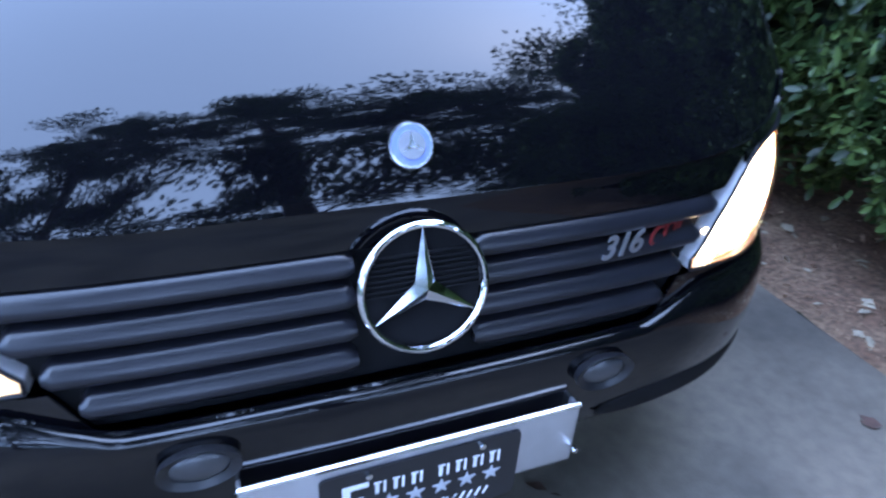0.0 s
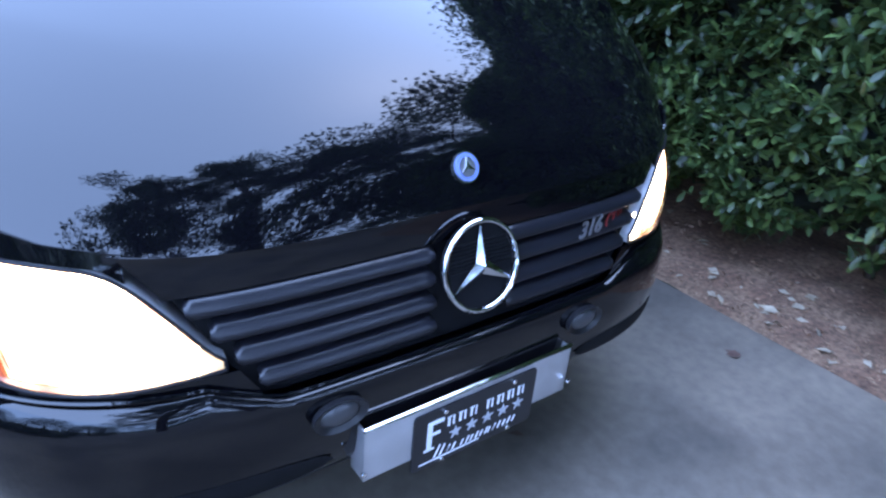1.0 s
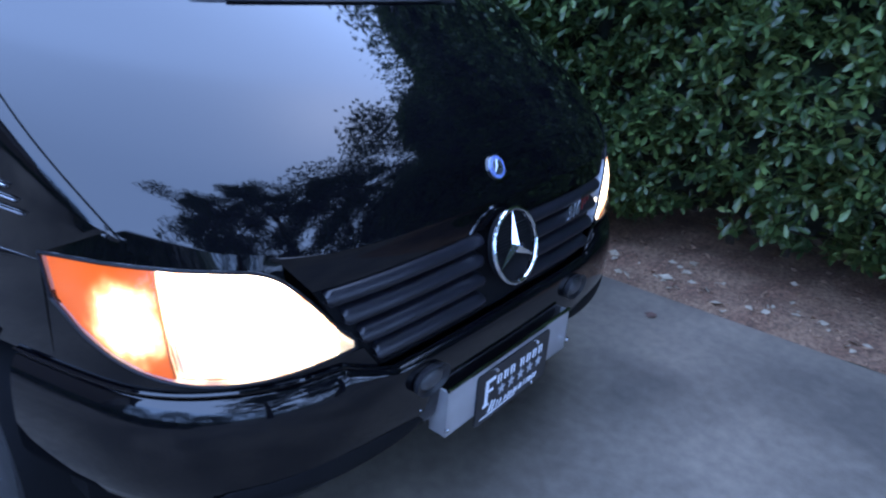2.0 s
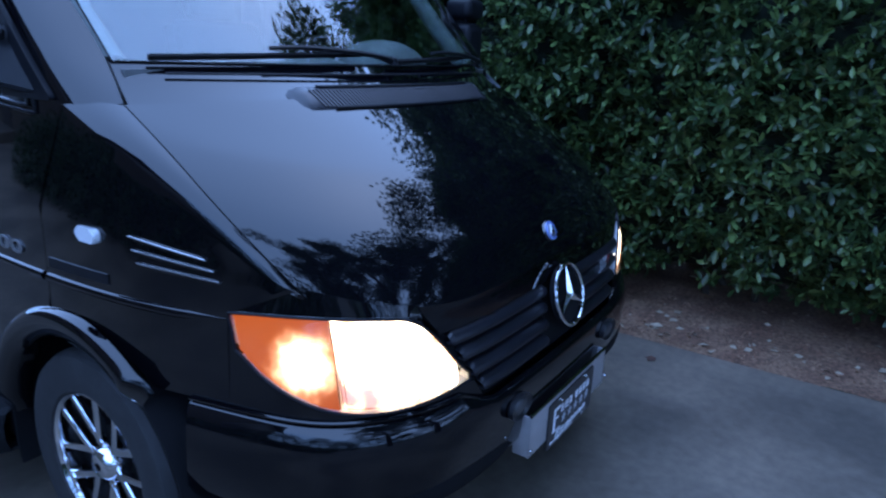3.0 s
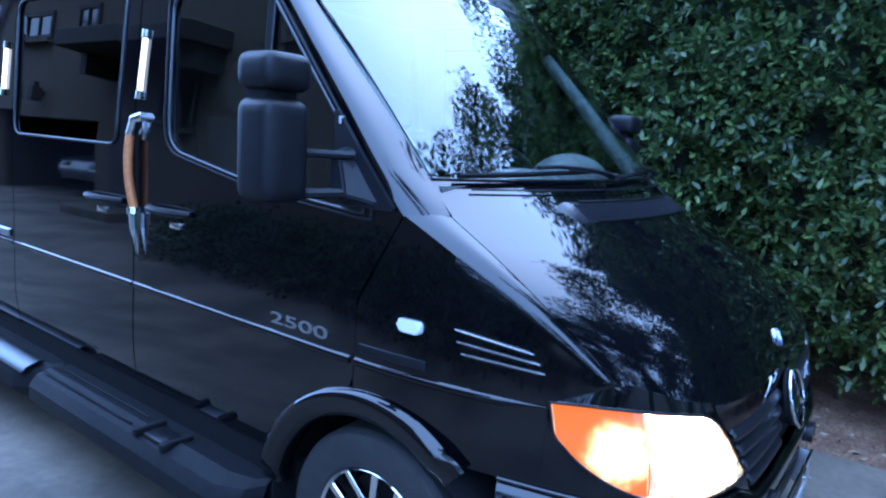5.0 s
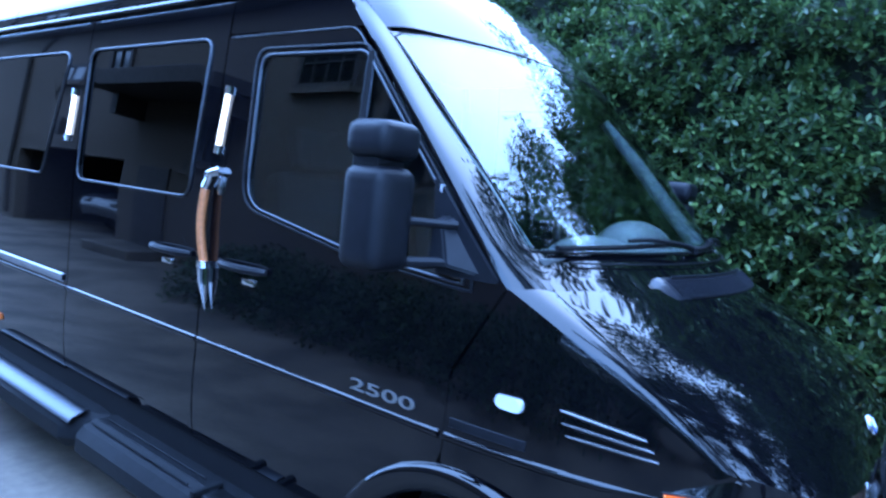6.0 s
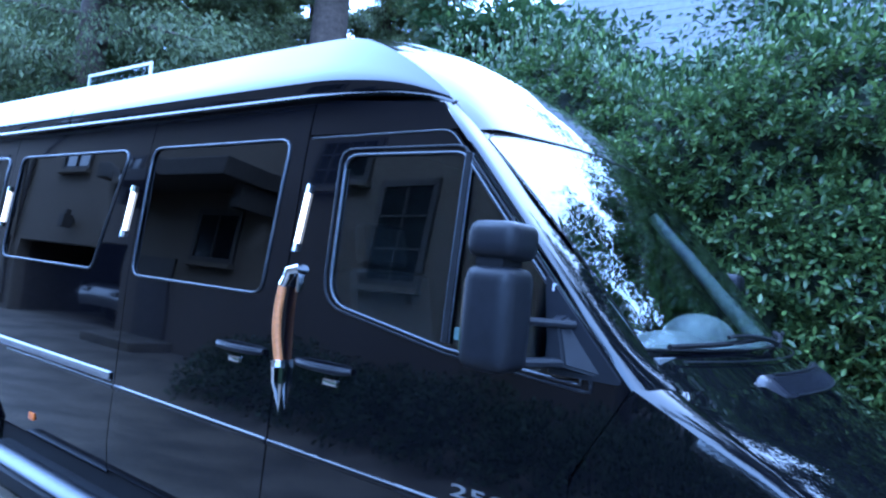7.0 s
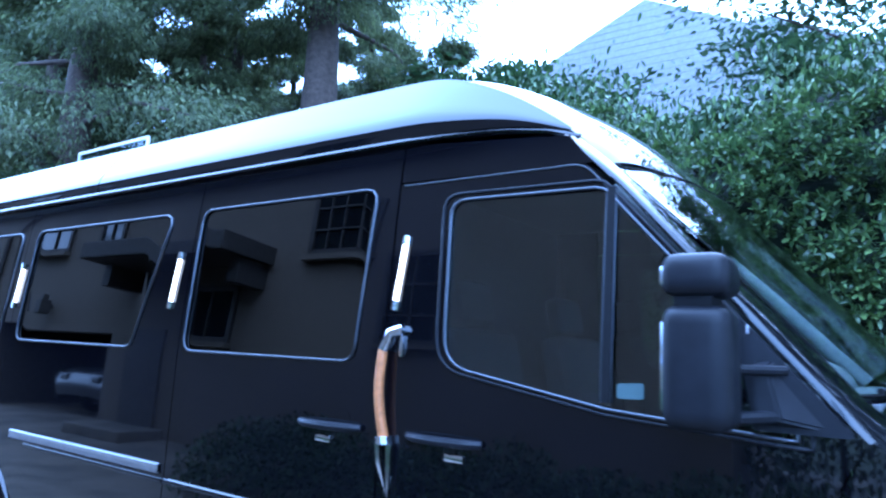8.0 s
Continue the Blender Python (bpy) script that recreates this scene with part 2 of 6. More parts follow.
# ---- mesh helpers ----
def mesh_from(name, verts, faces, mat, smooth=True):
    me = bpy.data.meshes.new(name)
    me.from_pydata([tuple(v) for v in verts], [], [tuple(f) for f in faces])
    me.materials.append(mat)
    if smooth:
        me.polygons.foreach_set("use_smooth", [True] * len(me.polygons))
    me.update()
    return me


def part(name, bm, mat, parent, label="", smooth=False, angle=35):
    """Links a bmesh or a mesh as ONE object under a thing or a part."""
    if isinstance(bm, bmesh.types.BMesh):
        me = bpy.data.meshes.new(name)
        bmesh.ops.recalc_face_normals(bm, faces=bm.faces)
        bm.to_mesh(me)
        bm.free()
        me.materials.append(mat)
        if smooth:
            me.polygons.foreach_set("use_smooth", [True] * len(me.polygons))
            me.set_sharp_from_angle(angle=radians(angle))
    else:
        me = bm
    ob = new(name, me)
    ob.parent = parent
    if label:
        tagged(ob, label)
    return ob


def thing(name, label, category, at=(0, 0, 0), group="", kind=""):
    ob = new(name)
    ob.location = at
    ob.empty_display_size = 0.1
    return tagged(ob, label, category, group, kind)


def spline(pts, n):
    """n points on the natural cubic curve through pts, spaced by length."""
    pts = np.asarray(pts, float)
    d = np.r_[0, np.cumsum(np.linalg.norm(np.diff(pts, axis=0), axis=1))]
    k = len(pts)
    if k == 2:
        return pts[0] + np.linspace(0, 1, n)[:, None] * (pts[1] - pts[0])
    h = np.diff(d)
    a = np.eye(k)
    r = np.zeros_like(pts)
    for i in range(1, k - 1):
        a[i, i - 1], a[i, i], a[i, i + 1] = h[i - 1], 2 * (h[i - 1] + h[i]), h[i]
        r[i] = 6 * ((pts[i + 1] - pts[i]) / h[i] - (pts[i] - pts[i - 1]) / h[i - 1])
    m = np.linalg.solve(a, r)
    t = np.linspace(0, d[-1], n)
    i = np.clip(np.searchsorted(d, t, side="right") - 1, 0, k - 2)
    u, hi = (t - d[i])[:, None], h[i][:, None]
    b = (pts[i + 1] - pts[i]) / hi - hi * (2 * m[i] + m[i + 1]) / 6
    return pts[i] + u * (b + u * (m[i] / 2 + u * (m[i + 1] - m[i]) / (6 * hi)))


def curve(xs, ys):
    """A smooth function through the points (xs, ys)."""
    xs, ys = np.asarray(xs, float), np.asarray(ys, float)
    fine = spline(np.stack([xs, ys], 1), 400)
    return lambda x: np.interp(x, fine[:, 0], fine[:, 1])


def loft(rows, nu, nv):
    """A smooth grid through rows of control points."""
    a = np.stack([spline(r, nv) for r in rows])
    return np.stack([spline(a[:, j], nu) for j in range(nv)], 1)


def sheet(P, thick=0.012, flip=False):
    """A bmesh of the grid P with a thickness towards its back."""
    P = np.asarray(P, float)
    m, n = P.shape[:2]
    nr = np.cross(np.gradient(P, axis=0), np.gradient(P, axis=1))
    nr /= np.linalg.norm(nr, axis=2, keepdims=True) + 1e-12
    back = P + nr * thick * (1 if flip else -1)
    bm = bmesh.new()
    vs = [[bm.verts.new(p) for p in row] for row in P]
    bs = [[bm.verts.new(p) for p in row] for row in back]
    for i in range(m - 1):
        for j in range(n - 1):
            bm.faces.new((vs[i][j], vs[i + 1][j], vs[i + 1][j + 1], vs[i][j + 1]))
            bm.faces.new((bs[i][j], bs[i][j + 1], bs[i + 1][j + 1], bs[i + 1][j]))
    rim = [(i, 0) for i in range(m)] + [(m - 1, j) for j in range(1, n)] + [(i, n - 1) for i in range(m - 2, -1, -1)] + [(0, j) for j in range(n - 2, 0, -1)]
    for a, b in zip(rim, rim[1:] + rim[:1]):
        bm.faces.new((vs[a[0]][a[1]], bs[a[0]][a[1]], bs[b[0]][b[1]], vs[b[0]][b[1]]))
    return bm


def ring_sheet(P, thick=0.012, flip=False):
    """A bmesh of the grid P, closed along its second axis, with a thickness towards its back."""
    P = np.asarray(P, float)
    m, n = P.shape[:2]
    wrap = np.concatenate([P[:, -1:], P, P[:, :1]], 1)
    nr = np.cross(np.gradient(P, axis=0), np.gradient(wrap, axis=1)[:, 1:-1])
    nr /= np.linalg.norm(nr, axis=2, keepdims=True) + 1e-12
    back = P + nr * thick * (1 if flip else -1)
    bm = bmesh.new()
    vs = [[bm.verts.new(p) for p in row] for row in P]
    bs = [[bm.verts.new(p) for p in row] for row in back]
    for j in range(n):
        k = (j + 1) % n
        for i in range(m - 1):
            bm.faces.new((vs[i][j], vs[i + 1][j], vs[i + 1][k], vs[i][k]))
            bm.faces.new((bs[i][j], bs[i][k], bs[i + 1][k], bs[i + 1][j]))
        bm.faces.new((vs[0][k], bs[0][k], bs[0][j], vs[0][j]))
        bm.faces.new((vs[-1][j], bs[-1][j], bs[-1][k], vs[-1][k]))
    return bm


def tube(pts, radius, n=8, closed=False):
    """A bmesh tube along pts; radius is one number or one for each point."""
    pts = [Vector(p) for p in pts]
    radii = [radius] * len(pts) if isinstance(radius, (int, float)) else list(radius)
    bm = bmesh.new()
    rings, last = [], None
    for i, p in enumerate(pts):
        a, b = pts[i - 1] if (i or closed) else p, pts[(i + 1) % len(pts)] if (i + 1 < len(pts) or closed) else p
        t = (b - a).normalized()
        u = (last - t * last.dot(t)) if last else t.orthogonal()
        u = u.normalized() if u.length > 1e-6 else t.orthogonal().normalized()
        last = u
        v = t.cross(u)
        rings.append([bm.verts.new(p + (u * math.cos(k * math.tau / n) + v * math.sin(k * math.tau / n)) * radii[i]) for k in range(n)])
    for a, b in list(zip(rings, rings[1:])) + ([(rings[-1], rings[0])] if closed else []):
        for k in range(n):
            bm.faces.new((a[k], a[(k + 1) % n], b[(k + 1) % n], b[k]))
    if not closed:
        bm.faces.new(rings[0][::-1])
        bm.faces.new(rings[-1])
    return bm


def box(x0, x1, y0, y1, z0, z1, bevel=0.0, segments=2):
    bm = bmesh.new()
    bmesh.ops.create_cube(bm, size=1)
    for v in bm.verts:
        v.co = Vector(((x0 + x1) / 2 + v.co.x * (x1 - x0), (y0 + y1) / 2 + v.co.y * (y1 - y0), (z0 + z1) / 2 + v.co.z * (z1 - z0)))
    if bevel:
        bmesh.ops.bevel(bm, geom=bm.edges[:], offset=bevel, segments=segments, profile=0.6, affect="EDGES")
    return bm


def moved(bm, m):
    bmesh.ops.transform(bm, matrix=m, verts=bm.verts)
    return bm


def joined(*bms):
    """One bmesh out of several."""
    out = bmesh.new()
    for bm in bms:
        me = bpy.data.meshes.new("tmp")
        bm.to_mesh(me)
        bm.free()
        out.from_mesh(me)
        bpy.data.meshes.remove(me)
    return out


def spun(profile, n=48, closed=True):
    """A ring round the x axis from a closed profile of (x, r)."""
    bm = bmesh.new()
    rings = []
    for k in range(n):
        a = math.tau * k / n
        rings.append([bm.verts.new((x, r * math.cos(a), r * math.sin(a))) for x, r in profile])
    m = len(profile)
    for k in range(n):
        a, b = rings[k], rings[(k + 1) % n]
        for i in range(m if closed else m - 1):
            bm.faces.new((a[i], a[(i + 1) % m], b[(i + 1) % m], b[i]))
    return bm


def prism(outline, depth, bevel=0.0):
    """A plate in the xz plane with the outline given, from y = 0 to y = depth."""
    bm = bmesh.new()
    a = [bm.verts.new((x, 0, z)) for x, z in outline]
    b = [bm.verts.new((x, depth, z)) for x, z in outline]
    bm.faces.new(a)
    bm.faces.new(b[::-1])
    for i in range(len(a)):
        j = (i + 1) % len(a)
        bm.faces.new((a[i], b[i], b[j], a[j]))
    if bevel:
        front = [e for e in bm.edges if all(v.co.y < depth * 0.5 for v in e.verts)]
        bmesh.ops.bevel(bm, geom=front, offset=bevel, segments=2, affect="EDGES")
    return bm


def rounded(poly, radius, n=6):
    """The closed outline poly with its corners rounded; radius is one number or one for each corner."""
    out = []
    k = len(poly)
    for i in range(k):
        p, a, b = Vector(poly[i]), Vector(poly[i - 1]), Vector(poly[(i + 1) % k])
        r = radius if isinstance(radius, (int, float)) else radius[i]
        u, v = (a - p).normalized(), (b - p).normalized()
        half = u.angle(v) / 2
        d = min(r / math.tan(half), (a - p).length * 0.48, (b - p).length * 0.48)
        s, e = p + u * d, p + v * d
        for j in range(n + 1):
            t = j / n
            out.append(tuple((1 - t) ** 2 * s + 2 * t * (1 - t) * p + t * t * e))
    return out


def resampled(poly, n):
    """n points evenly along a closed outline."""
    pts = np.array(list(poly) + [poly[0]], float)
    d = np.r_[0, np.cumsum(np.linalg.norm(np.diff(pts, axis=0), axis=1))]
    t = np.linspace(0, d[-1], n, endpoint=False)
    return np.stack([np.interp(t, d, pts[:, i]) for i in range(pts.shape[1])], 1)


def text_mesh(words, size, depth, shear=0.0, bold=0.0):
    """Letters of the built-in font as a mesh in the xy plane, from x = 0 on."""
    cu = bpy.data.curves.new("letters", "FONT")
    cu.body, cu.size, cu.extrude, cu.shear, cu.offset = words, size, depth, shear, bold
    ob = bpy.data.objects.new("letters", cu)
    scene.collection.objects.link(ob)
    me = bpy.data.meshes.new_from_object(ob.evaluated_get(bpy.context.evaluated_depsgraph_get()))
    bpy.data.objects.remove(ob)
    bm = bmesh.new()
    bm.from_mesh(me)
    return bm


# ---- the setting ----
rng = np.random.default_rng(7)


def structure(name, bm, mat, label, category, smooth=False):
    ob = part(name, bm, mat, None, label, smooth)
    return tagged(ob, label, category, kind="structure")


def bumpy_sheet(x0, x1, y0, y1, nx, ny, height, fall=0.0, seed=0.0, scale=3.0):
    """An uneven patch of ground as one grid."""
    xs, ys = np.linspace(x0, x1, nx), np.linspace(y0, y1, ny)
    verts = [(x, y, height(x, y) + fall * noise.noise(Vector((x * scale + seed, y * scale, seed)))) for y in ys for x in xs]
    faces = [(j * nx + i, j * nx + i + 1, (j + 1) * nx + i + 1, (j + 1) * nx + i) for j in range(ny - 1) for i in range(nx - 1)]
    return verts, faces


v, fc = bumpy_sheet(-400, 400, -400, 400, 41, 41, lambda x, y: -0.06, 0.0)
ground = tagged(new("ground", mesh_from("ground", v, fc, GRASS)), "dark rough lawn and soil reaching into the distance", "ground", kind="structure")
structure("driveway", box(-11.4, 1.58, -10.5, 28, -0.14, 0.0, 0.012), CONCRETE, "grey stained concrete driveway under the van", "driveway")
v, fc = bumpy_sheet(1.575, 4.2, -5, 9, 80, 340, lambda x, y: -0.005 + 0.05 * min(max((x - 1.575) / 0.5, 0), 1), 0.018, 3.0, 6.0)
bed = tagged(new("mulch_bed", mesh_from("mulch_bed", v, fc, SOIL)), "brown bark mulch bed under the hedge", "mulch bed", kind="structure")


def bed_z(x, y):
    return -0.005 + 0.05 * min(max((x - 1.575) / 0.5, 0), 1) + 0.018 * noise.noise(Vector((x * 6 + 3, y * 6, 3.0)))


# ---- plants ----
LEAF = np.array([(0, 0, 0), (0.42, 0.30, 0.06), (1, 0, -0.02), (0.42, -0.30, 0.06), (0.45, 0, 0.0)])
LEAF_F = np.array([(0, 4, 1), (1, 4, 2), (0, 3, 4), (3, 2, 4)])
BROAD = np.array([(0, 0, 0), (0.22, 0.11, 0.04), (0.58, 0.20, 0.05), (0.86, 0.13, 0.0), (1.0, 0, -0.05), (0.86, -0.13, 0.0), (0.58, -0.20, 0.05), (0.22, -0.11, 0.04), (0.5, 0, 0.0)])
BROAD_F = np.array([(k, 8, (k + 1) % 8) for k in range(8)])


def leaves(name, at, out, size, mat, droop=0.25, wild=0.6, blade=LEAF, blade_f=LEAF_F):
    """One mesh of many leaves at the places at, pointing along out with some disorder."""
    n = len(at)
    d = out + rng.normal(0, wild, (n, 3)) + np.array([0, 0, -droop])
    d /= np.linalg.norm(d, axis=1)[:, None]
    side = np.cross(d, rng.normal(0, 1, (n, 3)) * 0.5 + np.array([0, 0, 1.0]))
    side /= np.linalg.norm(side, axis=1)[:, None] + 1e-9
    up = np.cross(side, d)
    s = (size * rng.uniform(0.65, 1.25, n))[:, None, None]
    P = at[:, None] + s * (blade[None, :, :1] * d[:, None] + blade[None, :, 1:2] * side[:, None] + blade[None, :, 2:] * up[:, None])
    F = (blade_f[None] + (np.arange(n) * len(blade))[:, None, None]).reshape(-1, 3)
    me = bpy.data.meshes.new(name)
    P = P.reshape(-1, 3)
    me.vertices.add(len(P))
    me.vertices.foreach_set("co", P.ravel())
    me.loops.add(F.size)
    me.loops.foreach_set("vertex_index", F.ravel().astype(np.int32))
    me.polygons.add(len(F))
    me.polygons.foreach_set("loop_start", np.arange(0, F.size, 3, dtype=np.int32))
    me.materials.append(mat)
    me.update()
    me.validate()
    return me


def lump(p, scale, seed):
    return noise.noise(Vector((p[0] * scale + seed, p[1] * scale, p[2] * scale)))


# hedge: its face leans and bulges along the bed
HEDGE_Y0, HEDGE_Y1 = -2.2, 4.6


def hedge_top(y):
    return 3.28 + 0.22 * math.sin(y * 1.7 + 0.6) + 0.12 * math.sin(y * 4.1) + 0.08 * math.exp(-((y - 1.9) / 0.7) ** 2)


def hedge_face(y, z):
    bulge = 0.16 * noise.noise(Vector((y * 1.1, z * 1.1, 4.0))) + 0.10 * noise.noise(Vector((y * 2.8, z * 2.8, 9.0)))
    foot = 0.45 * max(0.0, (0.55 - z) / 0.55) ** 1.4
    crown = 0.5 * max(0.0, (z - hedge_top(y) + 0.7) / 0.7) ** 2
    return 1.80 + foot + crown - bulge


hedge = thing("hedge", "tall dense green hedge of glossy broad leaves beside the driveway", "hedge", (2.6, 1.2, 0))
HEDGE_INV = Matrix.Translation((-2.6, -1.2, 0))
at, way = [], []


def shoot(tip, axis, count, fan=1.0):
    """A shoot's fan of leaves round its axis."""
    axis = axis / np.linalg.norm(axis)
    u = np.cross(axis, (0.3, 0.9, 0.2))
    u /= np.linalg.norm(u)
    v = np.cross(axis, u)
    turn = rng.uniform(0, math.tau)
    for k in range(count):
        a = turn + k * 2.4
        lift = 0.25 + 0.75 * k / count
        at.append(tip - axis * 0.045 * (1 - lift))
        way.append(axis * lift * 0.9 + fan * (u * math.cos(a) + v * math.sin(a)) * (1.15 - 0.5 * lift))


count = 15500
for y, u, d in zip(rng.uniform(HEDGE_Y0, HEDGE_Y1, count), rng.uniform(0, 1, count), np.abs(rng.normal(0, 1, count)) ** 1.2 * 0.09):
    lowest = 0.24 + 0.12 * noise.noise(Vector((y * 3.0, 1.0, 2.0)))
    z = lowest + u * (hedge_top(y) - lowest)
    gap = noise.noise(Vector((y * 4.0, z * 4.0, 20.0)))
    if gap < -0.32 and rng.uniform() < 0.7:
        continue
    reach = 0.05 * noise.noise(Vector((y * 7.0, z * 7.0, 30.0)))
    shoot(np.array((hedge_face(y, z) + d - reach + (0.08 if gap < -0.2 else 0.0), y, z)), np.array((-0.8, rng.normal(0, 0.3), 0.45 + rng.normal(0, 0.25))), 7)
count = 7000
ys = rng.uniform(HEDGE_Y0, HEDGE_Y1, count)
for y in ys:
    x = rng.uniform(1.95, 3.6)
    at.append((x, y, hedge_top(y) + 0.16 * noise.noise(Vector((x * 2.5, y * 2.5, 1))) + 0.32 * abs(rng.normal(0, 0.6)) - 0.10))
    way.append((0.0, 0.0, 0.8))
hl = part("hedge_leaves", leaves("hedge_leaves", np.array(at), np.array(way), 0.062, HEDGE_LEAF, 0.12, 0.22, BROAD, BROAD_F), None, hedge)
hl.matrix_parent_inverse = HEDGE_INV
tagged(hl, kind="stuff")
# near-black sheet behind the leaves, painting the shade inside the hedge
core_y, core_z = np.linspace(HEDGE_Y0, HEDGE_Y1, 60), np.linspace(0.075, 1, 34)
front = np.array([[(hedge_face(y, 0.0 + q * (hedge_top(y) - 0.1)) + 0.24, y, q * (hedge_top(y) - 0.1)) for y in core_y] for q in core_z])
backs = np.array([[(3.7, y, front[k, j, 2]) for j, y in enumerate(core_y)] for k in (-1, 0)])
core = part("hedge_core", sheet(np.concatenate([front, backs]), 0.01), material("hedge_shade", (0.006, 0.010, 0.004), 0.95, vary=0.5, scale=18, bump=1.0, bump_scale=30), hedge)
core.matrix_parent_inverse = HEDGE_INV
for k in range(26):
    y = rng.uniform(HEDGE_Y0, HEDGE_Y1)
    x0 = rng.uniform(2.35, 2.9)
    stem = part("hedge_stem", tube([(x0, y, 0.0), (x0 + rng.normal(0, 0.05), y + rng.normal(0, 0.08), 0.35), (x0 - 0.12 + rng.normal(0, 0.08), y + rng.normal(0, 0.12), 0.9), (x0 - 0.2, y + rng.normal(0, 0.2), 2.4)], [0.025, 0.02, 0.016, 0.008], 6), TWIG, hedge, smooth=True)
    stem.matrix_parent_inverse = HEDGE_INV
# single leaves of the stretch beside the van's nose
one = [leaves("leaf", np.zeros((1, 3)), np.array([[1.0, 0, 0]]), 0.062, HEDGE_LEAF, 0.1, 0.15, BROAD, BROAD_F) for _ in range(6)]
for k in range(300):
    y, z = rng.uniform(0.2, 2.4), rng.uniform(0.3, 1.7)
    lf = part("leaf", one[k % 6], None, hedge)
    lf.matrix_parent_inverse = HEDGE_INV
    lf.matrix_basis = Matrix.Translation((hedge_face(y, z) - rng.uniform(0, 0.05), y, z)) @ Euler((rng.normal(0, 0.5), rng.normal(0.4, 0.4), math.pi + rng.normal(0, 0.8))).to_matrix().to_4x4()


def tree(name, label, category, x, y, height, spread, trunk_r, leaf_mat, crown_from=0.25, limbs=20, clusters=160, per=120, leaf_size=0.09, droop=0.3, conifer=False, lean=0.0):
    """A tree: tapered trunk, limbs and a crown of many small leaves in uneven clumps."""
    t = thing(name, label, category, (x, y, -0.08))
    pts = [(lean * q * q * height * 0.2 + 0.05 * math.sin(q * 7 + x), 0.06 * math.sin(q * 5 + y), q * height * 0.93) for q in np.linspace(0, 1, 12)]
    radii = [trunk_r * (1.25 if q == 0 else 1.0) * (1 - 0.93 * q) + 0.008 for q in np.linspace(0, 1, 12)]
    part("trunk", tube(pts, radii, 14), BARK, t, "rough brown tapered trunk", smooth=True, angle=80)
    centres, grow, sizes = [], [], []
    for k in range(limbs):
        q = crown_from + (0.96 - crown_from) * (k + rng.uniform(0, 0.8)) / limbs
        a = k * 2.4 + rng.uniform(-0.4, 0.4)
        h = (q - crown_from) / (1 - crown_from)
        wide = spread * (1 - h ** 1.4 * 0.85) if conifer else spread * math.sin(math.pi * min(1, 0.25 + 0.75 * h))
        wide *= rng.uniform(0.55, 1.15)
        base = Vector([float(np.interp(q * height * 0.93, [p[2] for p in pts], [p[i] for p in pts])) for i in (0, 1)] + [q * height * 0.93])
        rise = (-0.12 if conifer else 0.55) * wide
        end = base + Vector((math.cos(a) * wide, math.sin(a) * wide, rise + rng.normal(0, 0.15)))
        mid = base.lerp(end, 0.5) + Vector((0, 0, 0.10 * wide))
        r0 = max(trunk_r * 0.22 * (1 - q * 0.7), 0.012)
        part("limb", tube([base, mid, end], [r0, r0 * 0.6, 0.006], 6), BARK, t, smooth=True, angle=80)
        for j in range(max(3, int(clusters / limbs))):
            s = rng.uniform(0.2, 1.05)
            c = (base.lerp(mid, s * 2) if s < 0.5 else mid.lerp(end, s * 2 - 1))
            centres.append(np.array(c) + rng.normal(0, 0.10 * wide + 0.06, 3) * (1, 1, 0.7))
            grow.append((math.cos(a), math.sin(a), -0.2 if conifer else 0.1))
            sizes.append(0.16 + 0.14 * wide * rng.uniform(0.6, 1.2))
    at, way = [], []
    for c, g, r in zip(centres, grow, sizes):
        n = int(per * rng.uniform(0.5, 1.4))
        d = rng.normal(0, 1, (n, 3))
        d /= np.linalg.norm(d, axis=1)[:, None]
        at.append(c + d * r * rng.uniform(0.15, 1.0, n)[:, None] ** 0.7 * (1.2, 1.2, 0.6) - np.array([0, 0, 0.25 * r]) * rng.uniform(0, 1, n)[:, None] * conifer)
        way.append(d * 0.6 + np.array(g))
    if conifer:
        blade = np.array([(0, 0, 0), (0.45, 0.13, 0.0), (1, 0, -0.15), (0.45, -0.13, 0.0)])
        me = leaves("crown", np.concatenate(at), np.concatenate(way), leaf_size, leaf_mat, droop, 0.6, blade, np.array([(0, 3, 1), (1, 3, 2)]))
    else:
        me = leaves("crown", np.concatenate(at), np.concatenate(way), leaf_size, leaf_mat, droop, 0.6)
    part("crown", me, None, t)
    return t


# behind the van
tree("conifer", "tall conifer with drooping sprays behind the van", "tree", 4.7, 9.2, 14.5, 3.0, 0.46, PINE_LEAF, 0.50, 36, 600, 330, 0.10, 0.6, True)
tree("conifer", "dark tall conifer behind the van", "tree", 2.4, 12.0, 14.0, 3.2, 0.34, PINE_LEAF, 0.06, 46, 660, 300, 0.11, 0.6, True)
tree("conifer", "young conifer between the taller trunks", "tree", 6.0, 7.6, 7.3, 1.9, 0.12, PINE_LEAF, 0.1, 30, 320, 280, 0.085, 0.4, True)
far = tree("conifer", "tall conifer in the wood behind the driveway", "tree", 3.4, 15.5, 14.0, 3.3, 0.34, PINE_LEAF, 0.05, 36, 480, 260, 0.14, 0.6, True)
